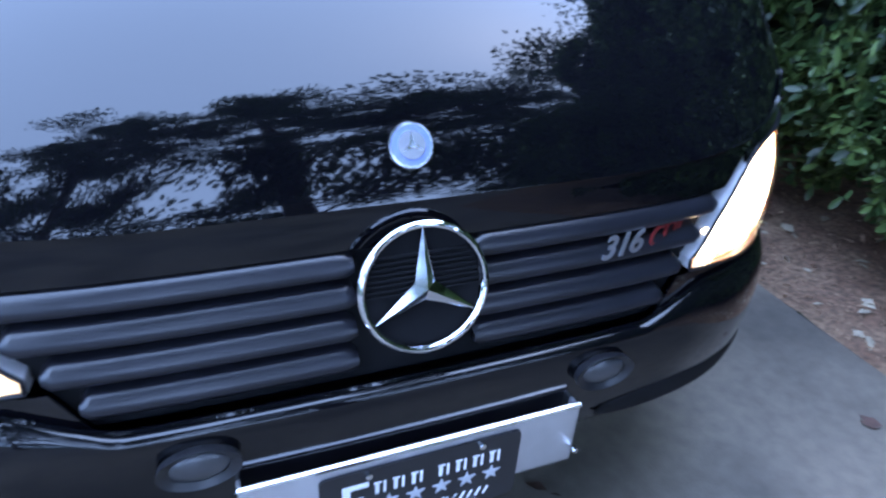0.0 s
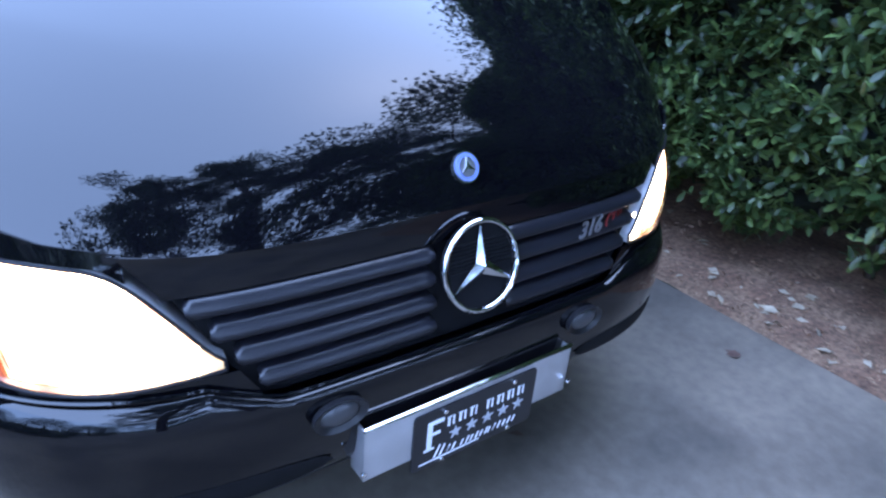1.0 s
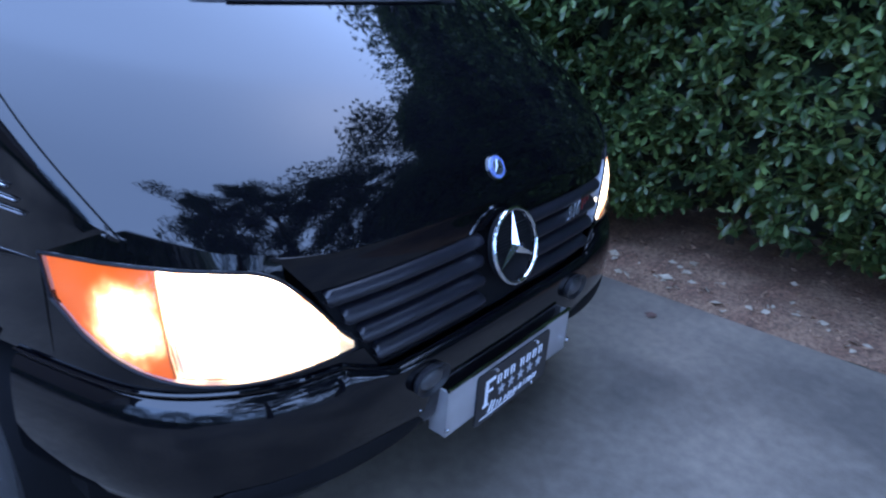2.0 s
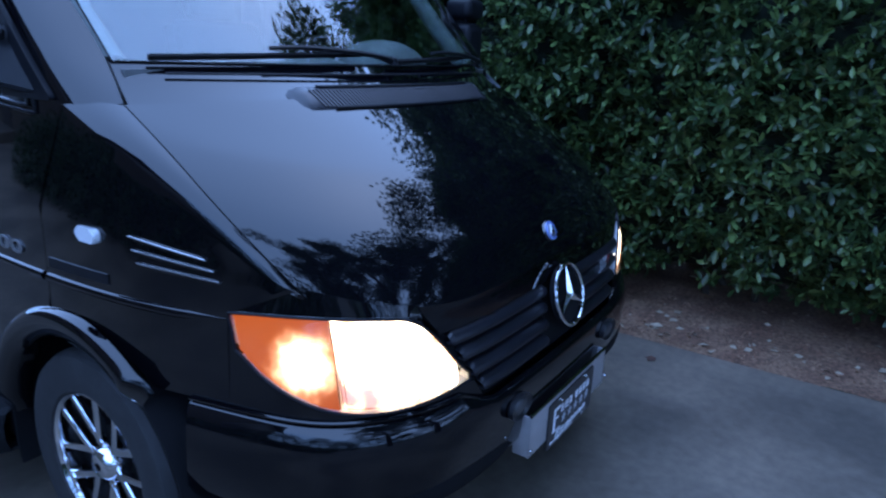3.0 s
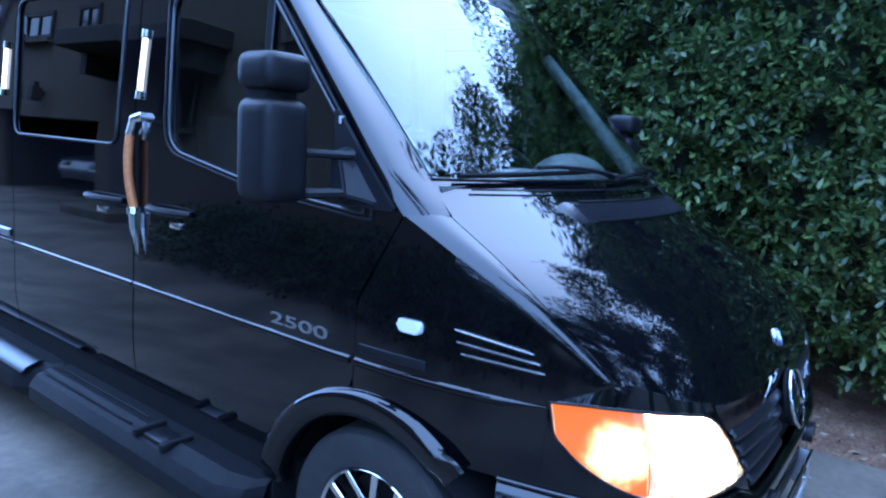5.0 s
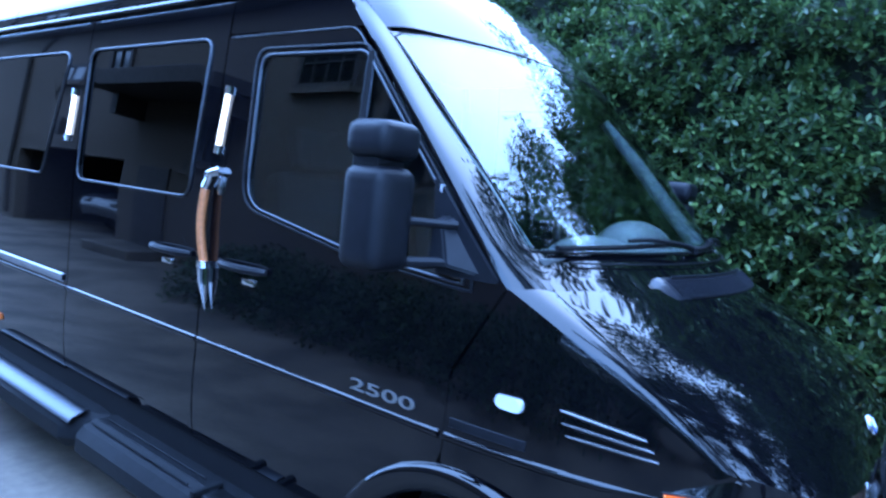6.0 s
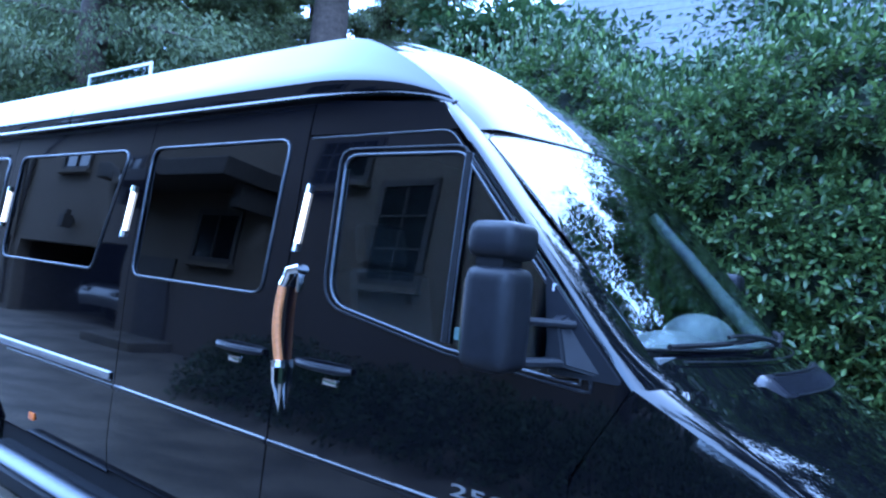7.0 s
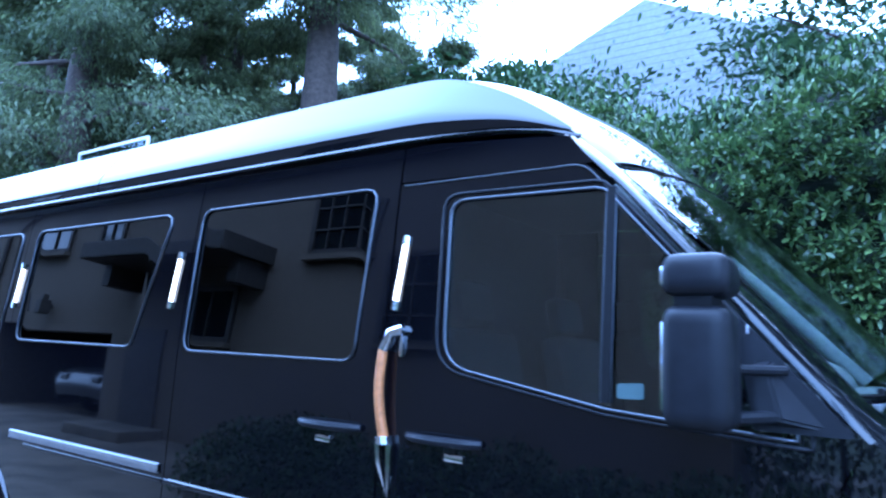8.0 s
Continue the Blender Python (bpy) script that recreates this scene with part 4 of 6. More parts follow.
lip = nose(lx, 0.804 + (lip_top - 0.804) * np.linspace(1, 0, 8)[:, None], np.linspace(0.001, -0.006, 8)[:, None])
lip[..., 0] *= np.sign(gx)[None]
vpart("hood_lip", sheet(lip, 0.02), PAINT, hood)
grille = vpart("grille", sheet(gp, 0.012), MATTE, label="black grille with four dark louvres on either side")
for sd in (-1, 1):
    for zc, end in ((0.783, 0.536), (0.737, 0.503), (0.689, 0.470), (0.641, 0.437)):
        xs = np.r_[np.linspace(0.088, 0.12, 4), np.linspace(0.14, end - 0.02, 24), np.linspace(end - 0.014, end, 5)]
        taper = np.clip(np.minimum((xs - 0.08) / 0.02, (end + 0.004 - xs) / 0.014), 0.15, 1)
        rows = []
        for dz, o in ((0.0195, -0.021), (0.018, -0.012), (0.014, -0.005), (0.008, 0.0), (0.001, 0.003), (-0.006, 0.004), (-0.012, 0.002), (-0.016, -0.004), (-0.017, -0.016)):
            rows.append(nose(xs, zc + dz * (0.25 + 0.75 * taper), np.where(o > 0, o * taper, o)))
        vpart("grille_louvre", sheet(signed(np.stack(rows), sd), 0.004, flip=sd < 0), GRILLE, grille, "dark satin plastic louvre", angle=60)

# body corners between grille, lamps and bumper
for sd in (-1, 1):
    cz2 = np.linspace(0.580, 0.667, 10)[:, None]
    edge = np.interp(cz2, [0.598, 0.68, 0.795], [0.43, 0.484, 0.55]) - 0.008
    cx2 = edge + (0.53 - edge) * np.linspace(0, 1, 8)[None]
    vpart("nose_corner", sheet(signed(nose(cx2, np.broadcast_to(cz2, cx2.shape), -0.006), sd), 0.004, flip=sd < 0), PAINT, grille, "black body corner beside the grille")

# round star emblem in the grille, leaning back with it
emblem_at = Matrix.Translation((0, 0.703, 0.755)) @ Matrix.Rotation(radians(-15), 4, "X")
ring_pts = [(0.0880 * math.cos(a), 0, 0.0880 * math.sin(a)) for a in np.linspace(0, math.tau, 64, endpoint=False)]
emblem = vpart("emblem_ring", moved(tube(ring_pts, 0.0056, 10, True), emblem_at), CHROME, grille, "large chrome ring emblem")
for k in range(3):
    a = math.pi / 2 + k * math.tau / 3
    u, v = Vector((math.cos(a), 0, math.sin(a))), Vector((-math.sin(a), 0, math.cos(a)))
    bm = bmesh.new()
    ridge0, tip = bm.verts.new((0, -0.011, 0)), bm.verts.new(u * 0.086 + Vector((0, -0.002, 0)))
    w = 0.0165
    l = bm.verts.new((u * math.cos(math.pi / 3) + v * math.sin(math.pi / 3)) * w)
    r = bm.verts.new((u * math.cos(math.pi / 3) - v * math.sin(math.pi / 3)) * w)
    back = bm.verts.new((0, 0.006, 0))
    tip2 = bm.verts.new(u * 0.086 + Vector((0, 0.004, 0)))
    for face in ((ridge0, l, tip), (ridge0, tip, r), (l, back, tip2), (l, tip2, tip), (r, tip, tip2), (r, tip2, back)):
        bm.faces.new(face)
    vpart("emblem_arm", moved(bm, emblem_at), CHROME, grille, "chrome pointed arm of the emblem", smooth=False)
vpart("emblem_backing", moved(joined(prism([(0.084 * math.cos(a), 0.084 * math.sin(a)) for a in np.linspace(0, math.tau, 40, endpoint=False)], 0.012)), emblem_at @ Matrix.Translation((0, 0.009, 0))), MATTE, grille)
for i in range(14):
    zz = -0.05 + 0.0075 * i
    wdt = math.sqrt(max(0.08 ** 2 - zz ** 2, 0))
    if i > 5:
        vpart("mesh_bar", moved(box(-wdt, wdt, 0.003, 0.008, zz - 0.0015, zz + 0.0015), emblem_at), MATTE, grille, smooth=False)

# small round badge on the hood
k0 = int(np.argmin(np.abs(hood_grid[:, 60, 2] - 0.926)))
b0, b1 = hood_grid[k0 - 1, 60], hood_grid[k0 + 1, 60]
badge_at = Matrix.Translation(hood_grid[k0, 60]) @ Matrix.Rotation(-math.atan2(b0[1] - b1[1], b0[2] - b1[2]), 4, "X")
disc = lambda r, d, y: moved(prism([(r * math.cos(a), r * math.sin(a)) for a in np.linspace(0, math.tau, 40, endpoint=False)], d, 0.001), Matrix.Translation((0, y, 0)))
badge = vpart("hood_badge", moved(disc(0.0305, 0.008, -0.004), badge_at), CHROME, hood, "round blue and silver enamel badge")
vpart("badge_field", moved(disc(0.027, 0.003, -0.0062), badge_at), BADGE_BLUE, hood)
vpart("badge_centre", moved(disc(0.0185, 0.003, -0.0082), badge_at), SATIN, hood)
star = []
for k in range(6):
    a, rr = math.pi / 2 + k * math.pi / 3, 0.018 if k % 2 == 0 else 0.0042
    star.append((rr * math.cos(a), rr * math.sin(a)))
vpart("badge_star", moved(prism(star, 0.002), badge_at @ Matrix.Translation((0, -0.0105, 0))), CHROME, hood, smooth=False)

# chrome model figures on the grille
def lettering(words, size, at, rot, mat, holder, name, shear=0.0, label="", bold=0.001):
    """Raised characters, each a part of its own."""
    whole = moved(text_mesh(words, size, 0.0015, shear, bold), Matrix.Translation(at) @ rot)
    bmesh.ops.remove_doubles(whole, verts=whole.verts, dist=1e-6)
    left = set(whole.verts)
    while left:
        island, grow = set(), [left.pop()]
        while grow:
            v = grow.pop()
            island.add(v)
            near = [e.other_vert(v) for e in v.link_edges if e.other_vert(v) in left]
            left.difference_update(near)
            grow += near
        one = bmesh.new()
        twin = {v: one.verts.new(v.co) for v in island}
        for face in {f for v in island for f in v.link_faces}:
            one.faces.new([twin[v] for v in face.verts])
        vpart(name, one, mat, holder, label, smooth=False)
    whole.free()


turn_front = Matrix.Rotation(radians(4), 4, "Z") @ Matrix.Rotation(radians(84), 4, "X")
lettering("316", 0.052, (0.295, 0.726, 0.733), turn_front @ Matrix.Rotation(radians(3), 4, "Z"), FIGURE, grille, "badge_figure", 0.35, "slanted chrome figure of 316")
lettering("CDI", 0.046, (0.386, 0.733, 0.736), Matrix.Rotation(radians(10), 4, "Z") @ turn_front @ Matrix.Rotation(radians(3), 4, "Z"), RED_INK, grille, "badge_letter", 0.35, "slanted red letter of CDI")

# bumper
sx = PLAN[PLAN[:, 1] < 0.49][::4]
top = np.interp(sx[:, 0], [0, 0.40, 0.45, 0.52, 1], [0.598, 0.600, 0.618, 0.650, 0.652])
shelf = np.interp(sx[:, 0], [0.42, 0.58], [0.0, 1.0])
shape = ((1.0, 0.0, -0.036), (0.995, 0.012, -0.016), (0.975, 0.019, -0.002), (0.94, 0.021, 0.010), (0.88, 0.022, 0.019), (0.78, 0.023, 0.025), (0.64, 0.025, 0.029), (0.50, 0.027, 0.030),
         (0.34, 0.027, 0.029), (0.20, 0.025, 0.026), (0.10, 0.018, 0.018), (0.03, 0.003, 0.003), (0.0, -0.03, -0.03))
rows = [nose(sx[:, 0], 0.385 + (top - 0.385) * q, middle + (corner - middle) * shelf) for q, middle, corner in shape]
right = np.stack(rows, 1)
whole = np.concatenate([signed(right[::-1], -1), right[1:]], 0)
bumper = vpart("front_bumper", sheet(whole, 0.012, flip=True), PAINT, label="glossy black front bumper", angle=50)
vpart("bumper_lip", tube(np.concatenate([signed(nose(sx[::-2, 0], top[::-2], 0.004), -1), nose(sx[1::2, 0], top[1::2], 0.004)]), 0.0045, 6), PAINT, bumper)
for sd in (-1, 1):
    # black patch on the bumper's face paints the shade of its slot
    xs = np.linspace(0.32, 0.74, 24)
    rim = np.sin(np.linspace(0, math.pi, 24)) ** 0.35
    P = np.stack([nose(xs, 0.438 + dz * rim, 0.0315 - abs(dz) * 0.1) for dz in (-0.026, -0.01, 0.01, 0.026)])
    vpart("bumper_intake", sheet(signed(P, sd), 0.004, flip=sd > 0), MATTE, bumper, "matte black patch painting the shaded slot in the bumper")
    # small round lamp beside the plate
    at = nose(np.array(0.312), np.array(0.545), 0.03)
    m = Matrix.Translation((sd * at[0], at[1], at[2])) @ Matrix.Rotation(radians(90), 4, "Z") @ Matrix.Diagonal((1, 1.3, 0.8, 1))
    vpart("lamp_bezel", moved(spun([(-0.004, 0.03), (0.008, 0.03), (0.01, 0.034), (0.004, 0.04), (-0.01, 0.042)], 32), Matrix(m)), BLACK_INK, bumper)
    dome = bmesh.new()
    bmesh.ops.create_uvsphere(dome, u_segments=20, v_segments=12, radius=0.031)
    vpart("lamp_lens", moved(dome, Matrix(m) @ Matrix.Diagonal((0.35, 1, 1, 1))), DULL_LENS, bumper, "small dull round lamp lens")
vpart("lower_valance", sheet(np.concatenate([signed(np.stack([nose(sx[:, 0], np.full(len(sx), z), o) for z, o in ((0.40, -0.02), (0.36, -0.03), (0.30, -0.07), (0.26, -0.12))], 1)[::-1], -1), np.stack([nose(sx[:, 0], np.full(len(sx), z), o) for z, o in ((0.40, -0.02), (0.36, -0.03), (0.30, -0.07), (0.26, -0.12))], 1)[1:]], 0), 0.01), TRIM, bumper)

# plate holder and the black plate
holder = vpart("plate_holder", joined(box(-0.272, 0.268, 0.666, 0.674, 0.372, 0.497, 0.003), box(-0.272, -0.266, 0.666, 0.715, 0.374, 0.495, 0.002), box(0.262, 0.268, 0.666, 0.715, 0.374, 0.495, 0.002)), STEEL, bumper, "brushed steel plate holder", angle=30)
vpart("holder_edge", tube([(-0.272, 0.667, 0.498), (0.268, 0.667, 0.498)], 0.005, 8), CHROME, holder)
plate = vpart("number_plate", moved(prism(rounded([(-0.163, 0.336), (0.161, 0.336), (0.161, 0.481), (-0.163, 0.481)], 0.012), 0.004, 0.001), Matrix.Translation((0, 0.6615, 0))), BLACK_INK, bumper, "black show plate with white bars and five stars")


def plate_bar(x0, x1, z0, z1, mat=None, lean=0.0, name="print_bar"):
    o = [(x0, z0), (x1, z0), (x1 + lean * (z1 - z0), z1), (x0 + lean * (z1 - z0), z1)]
    return vpart(name, moved(prism(o, 0.0015), Matrix.Translation((0, 0.6602, 0))), mat or WHITE_INK, plate, smooth=False)


plate_bar(-0.130, -0.118, 0.385, 0.455)
plate_bar(-0.118, -0.090, 0.446, 0.455)
plate_bar(-0.118, -0.098, 0.418, 0.425)
plate_bar(-0.136, -0.110, 0.381, 0.386)
for x0, n in ((-0.080, 3), (0.022, 4)):
    for k in range(n):
        for x, w in ((0.0, 0.006), (0.013, 0.004)):
            plate_bar(x0 + 0.029 * k + x, x0 + 0.029 * k + x + w, 0.426, 0.449)
        plate_bar(x0 + 0.029 * k - 0.002, x0 + 0.029 * k + 0.010, 0.4475, 0.4495)
for k in range(5):
    pts = []
    for j in range(10):
        a, rr = math.pi / 2 + j * math.pi / 5, 0.0165 if j % 2 == 0 else 0.0068
        pts.append((-0.058 + 0.043 * k + rr * math.cos(a), 0.402 + rr * math.sin(a)))
    vpart("printed_star", moved(prism(pts, 0.0015), Matrix.Translation((0, 0.6602, 0))), GREY_INK, plate, smooth=False)
for x0, x1, hh in ((-0.140, -0.118, 0.036), (-0.108, -0.100, 0.02), (-0.094, -0.064, 0.02), (-0.058, -0.038, 0.02), (-0.032, -0.012, 0.02), (-0.006, 0.010, 0.02), (0.016, 0.024, 0.02), (0.03, 0.052, 0.02), (0.058, 0.08, 0.02)):
    plate_bar(x0 + 0.03, x0 + 0.034, 0.356, 0.356 + hh * 0.8, None, 0.45)
    plate_bar(x1 + 0.022, x1 + 0.026, 0.356, 0.356 + hh * 0.7, None, 0.45)
plate_bar(-0.145, 0.01, 0.349, 0.352, None, 0.4)
for x, z in ((-0.09, 0.470), (0.092, 0.470), (-0.09, 0.346), (0.09, 0.346), (-0.275, 0.40), (0.27, 0.40)):
    vpart("plate_bolt", moved(prism([(0.0055 * math.cos(a), 0.0055 * math.sin(a)) for a in np.linspace(0, math.tau, 12, endpoint=False)], 0.006, 0.001), Matrix.Translation((x, 0.656, z))), CHROME, plate, smooth=False)

# headlights
HX = np.array([0.488, 0.55, 0.60, 0.635, 0.70, 0.76, 0.803, 0.835, 0.855, 0.863])
HU = np.array([0.684, 0.768, 0.832, 0.858, 0.868, 0.875, 0.879, 0.877, 0.872, 0.867])
HL = np.array([0.678, 0.672, 0.668, 0.665, 0.663, 0.668, 0.682, 0.712, 0.755, 0.800])


def lamp_grid(x0, x1, out, shrink=0.0, n=40, k=12, bulge=0.0):
    xs = along(x0, x1, n)
    up, lo = np.interp(xs, HX, HU), np.interp(xs, HX, HL)
    ker = np.ones(5) / 5
    up, lo = [np.convolve(np.pad(c, 2, "edge"), ker, "valid") for c in (up, lo)]
    mid, hf = (up + lo) / 2, (up - lo) / 2 * (1 - shrink)
    q = np.linspace(-1, 1, k)
    z = mid[:, None] + hf[:, None] * q
    X = np.broadcast_to(xs[:, None], z.shape)
    return nose(X, z, out + bulge * (1 - q[None] ** 2) * np.sin(np.clip((xs - 0.488) / 0.375, 0.02, 0.98) * math.pi)[:, None])


for sd in (-1, 1):
    light = vpart("headlight", sheet(signed(lamp_grid(0.490, 0.861, -0.075, 0.12), sd), 0.006, flip=sd < 0), LAMP_HOUSE, label="lit clear headlight with an amber corner")
    outer = lamp_grid(0.488, 0.863, 0.001)
    inner = lamp_grid(0.490, 0.861, -0.075, 0.12)
    loop = lambda g: np.concatenate([g[:, 0], g[-1, 1:], g[-2::-1, -1], g[0, -2:0:-1]])
    wall = np.stack([loop(outer), loop(inner)])
    wall = np.concatenate([wall, wall[:, :1]], 1)
    vpart("lamp_wall", sheet(signed(wall, sd), 0.003), LAMP_HOUSE, light)
    vpart("lens", sheet(signed(lamp_grid(0.489, 0.862, 0.002, 0.01, bulge=0.018), sd), 0.003, flip=sd < 0), LENS, light, "clear headlight lens")
    vpart("lens_rim", tube(signed(loop(lamp_grid(0.488, 0.863, 0.003)), sd), 0.0035, 6, True), TRIM, light)
    vpart("main_lamp", sheet(signed(lamp_grid(0.522, 0.772, -0.006, 0.06, bulge=0.0165), sd), 0.006, flip=sd < 0), HEADLAMP, light, "lit main reflector")
    vpart("turn_lamp", sheet(signed(lamp_grid(0.776, 0.8615, -0.005, 0.03, bulge=0.0165), sd), 0.006, flip=sd < 0), TURNLAMP, light, "lit amber reflector")
    for x0, x1, sh in ((0.532, 0.765, 0.2), (0.526, 0.77, 0.1)):
        vpart("reflector_edge", tube(signed(loop(lamp_grid(x0, x1, -0.0035, sh, bulge=0.0165))[4:44], sd), 0.0012, 5), COPPER, light, "thin brown edge of the reflector", angle=80)
    vpart("lamp_divider", tube(signed(lamp_grid(0.771, 0.777, -0.003, 0.08, bulge=0.0165)[20], sd), 0.0025, 5), COPPER, light, angle=80)
    xs = along(0.50, 0.876, 60)
    lower = np.interp(xs, np.r_[HX, 0.8665], np.r_[HL, 0.86]) - 0.004
    vpart("lamp_surround", sheet(signed(np.stack([nose(xs, 0.640 + (lower - 0.640) * q, -0.0015) for q in np.linspace(0, 1, 6)]), sd), 0.006, flip=sd > 0), PAINT, light)
    xs = along(0.605, 0.8655, 60)
    lower = np.interp(xs, HX, HU) + 0.003
    upper = np.interp(xs, [0.60, 0.70, 0.80, 0.83, 0.8655], [0.880, 0.898, 0.936, 0.918, 0.884])
    vpart("lamp_brow", sheet(signed(np.stack([nose(xs, lower + (np.maximum(upper, lower + 0.002) - lower) * q, 0.001 - 0.006 * q) for q in np.linspace(0, 1, 5)]), sd), 0.006, flip=sd > 0), PAINT, light)

# fenders
FU = np.linspace(0, 1, 56)[:, None]


def arch_z(y, c=1.59, r=0.45, floor=0.652):
    return np.where(np.abs(y - c) < r, np.maximum(0.305 + np.sqrt(np.clip(r * r - (y - c) ** 2, 0, None)), floor), floor)


for sd in (-1, 1):
    v = np.linspace(0, 1, 18)[None]
    yl = np.interp(v, [0, 0.74, 0.78, 1], [1.104, 1.104, 1.09, 0.957])
    yr = np.interp(v, [0, 0.5, 1], [1.655, 1.655, 1.515])
    y = yl + FU * (yr - yl)
    zb = arch_z(1.104 + FU * 0.551)
    zt = curve([0, 0.21, 0.53, 0.8, 1.0], [0.934, 0.984, 1.112, 1.205, 1.262])(FU)
    z = zb + (zt - zb) * v
    skin = np.stack([flank_x(y, z), y, z], -1)
    w = np.linspace(0, 1, 9)[None, 1:, None]
    seam = spline(SEAM[::-1], 56)[:, None] + np.array([0.003, 0, -0.001])
    crest = skin[:, -1:, :]
    shoulder = crest + w * (seam - crest) + np.array([0.006, -0.003, 0.006]) * (4 * w * (1 - w)) * np.clip(FU[:, :, None] * 4, 0, 1)
    fender = vpart("fender", sheet(signed(np.concatenate([skin, shoulder], 1), sd), 0.008, flip=sd < 0), PAINT, label="glossy black front fender", angle=28)
    for k, (ya, yb, za, zb2) in enumerate(((1.342, 1.145, 0.996, 0.972), (1.334, 1.128, 0.966, 0.950), (1.322, 1.115, 0.938, 0.929))):
        ys = np.linspace(ya, yb, 14)
        zz = np.linspace(za, zb2, 14)
        tap = np.clip(np.sin(np.linspace(0, math.pi, 14)) * 4, 0.1, 1)
        P = np.stack([flank(ys, zz + d * tap, o * tap, sd) for d, o in ((0.007, 0.0), (0.003, 0.006), (-0.002, 0.006), (-0.006, 0.0))])
        vpart("vent_rib", sheet(P, 0.003, flip=sd > 0), PAINT, fender, "raised vent rib", angle=60)
        # thin satin tube along the rib's upper edge
        vpart("vent_slot", tube(flank(ys, zz + 0.004, 0.006, sd), 0.0016, 5), SATIN, fender)
    # side marker
    P = flank(np.array([1.432, 1.516]), np.array([0.982, 0.982]), 0, sd)
    marker = moved(prism(rounded([(-0.038, -0.017), (0.038, -0.017), (0.038, 0.017), (-0.038, 0.017)], 0.014), 0.016, 0.004), Matrix.Rotation(radians(90 if sd > 0 else -90), 4, "Z") @ Matrix.Translation((0, -0.012, 0)))
    vpart("side_marker", moved(marker, Matrix.Translation((P[0] + P[1]) / 2)), CLEAR_LAMP, fender, "clear white side marker lamp")

# windshield, cowl and pillars
wf = np.linspace(-1, 1, 41)[None]
wv = np.linspace(0, 1, 24)[:, None]
base_y, base_z = 1.395 + 0.142 * np.abs(wf) ** 2.2, 1.352 + 0.0 * wf
top_y, top_z = 1.955 + 0.145 * np.abs(wf) ** 2.2, 1.988 - 0.035 * np.abs(wf) ** 2.2
ws = np.stack([wf * (0.806 + 0.024 * wv), base_y + (top_y - base_y) * wv, base_z + (top_z - base_z) * wv + 0.018 * np.sin(wv * math.pi)], -1)
windshield = vpart("windshield", sheet(ws, 0.005, flip=True), WINDSHIELD, label="large raked windshield mirroring trees and sky")
windshield.visible_shadow = False
rim = np.concatenate([ws[0], ws[1:, -1], ws[-1, -2::-1], ws[-2:0:-1, 0]])
vpart("windshield_seal", tube(rim[::2], 0.0024, 6, True), MATTE, windshield)

cw = np.linspace(0, 1, 14)[:, None]
ff = np.abs(wf)
cowl_a = np.stack([wf * 0.838, 1.250 + 0.185 * ff ** 2, 1.262 + 0 * ff + 0.010 * np.cos(wf * math.pi / 2)], -1)
cowl_b = np.stack([wf * 0.808, base_y + 0.01, base_z + 0.004], -1)
cowl = vpart("cowl", sheet(cowl_a + cw[:, :, None] * (cowl_b - cowl_a) + np.array([0, 0, -0.004]) * (np.sin(cw * math.pi))[:, :, None], 0.01, flip=True), PAINT, label="black cowl below the windshield")
ledge = np.stack([wf[0, 2:-2] * 0.80, 1.335 + 0.16 * ff[0, 2:-2] ** 2, np.full(37, 1.328)], -1)
vpart("cowl_ledge", tube(ledge, 0.003, 6), TRIM, cowl)

gxs = np.linspace(-0.49, 0.44, 40)
arc = lambda x: 0.185 * (np.abs(x) / 0.838) ** 2
ends = np.clip(np.minimum(gxs + 0.49, 0.44 - gxs) / 0.03, 0.1, 1) ** 0.5
scoop_rows = [np.stack([gxs * s, 1.250 + arc(gxs) + dy, 1.234 + (z - 1.234) * ends], -1) for s, dy, z in ((0.955, -0.058, 1.236), (0.965, -0.052, 1.250), (0.985, -0.01, 1.284), (0.995, 0.012, 1.299), (1.0, 0.022, 1.299), (1.0, 0.03, 1.27))]
scoop = vpart("air_intake", sheet(np.stack(scoop_rows), 0.01, flip=True), GRILLE, cowl, "black ribbed air intake at the hood's rear edge", angle=50)
for x in np.linspace(-0.425, 0.375, 68):
    a, b = Vector((x * 0.966, 1.250 + arc(x) - 0.048, 1.2545)), Vector((x * 0.99, 1.250 + arc(x) + 0.003, 1.2945))
    vpart("intake_rib", tube([a, b], 0.0034, 4), GRILLE, scoop, smooth=False)
for row, size in ((1, 0.004), (3, 0.005)):
    vpart("intake_edge", tube(scoop_rows[row][4:-4:2] + np.array([0, 0, 0.002]), size, 6), TRIM, scoop, "satin edge of the air intake")

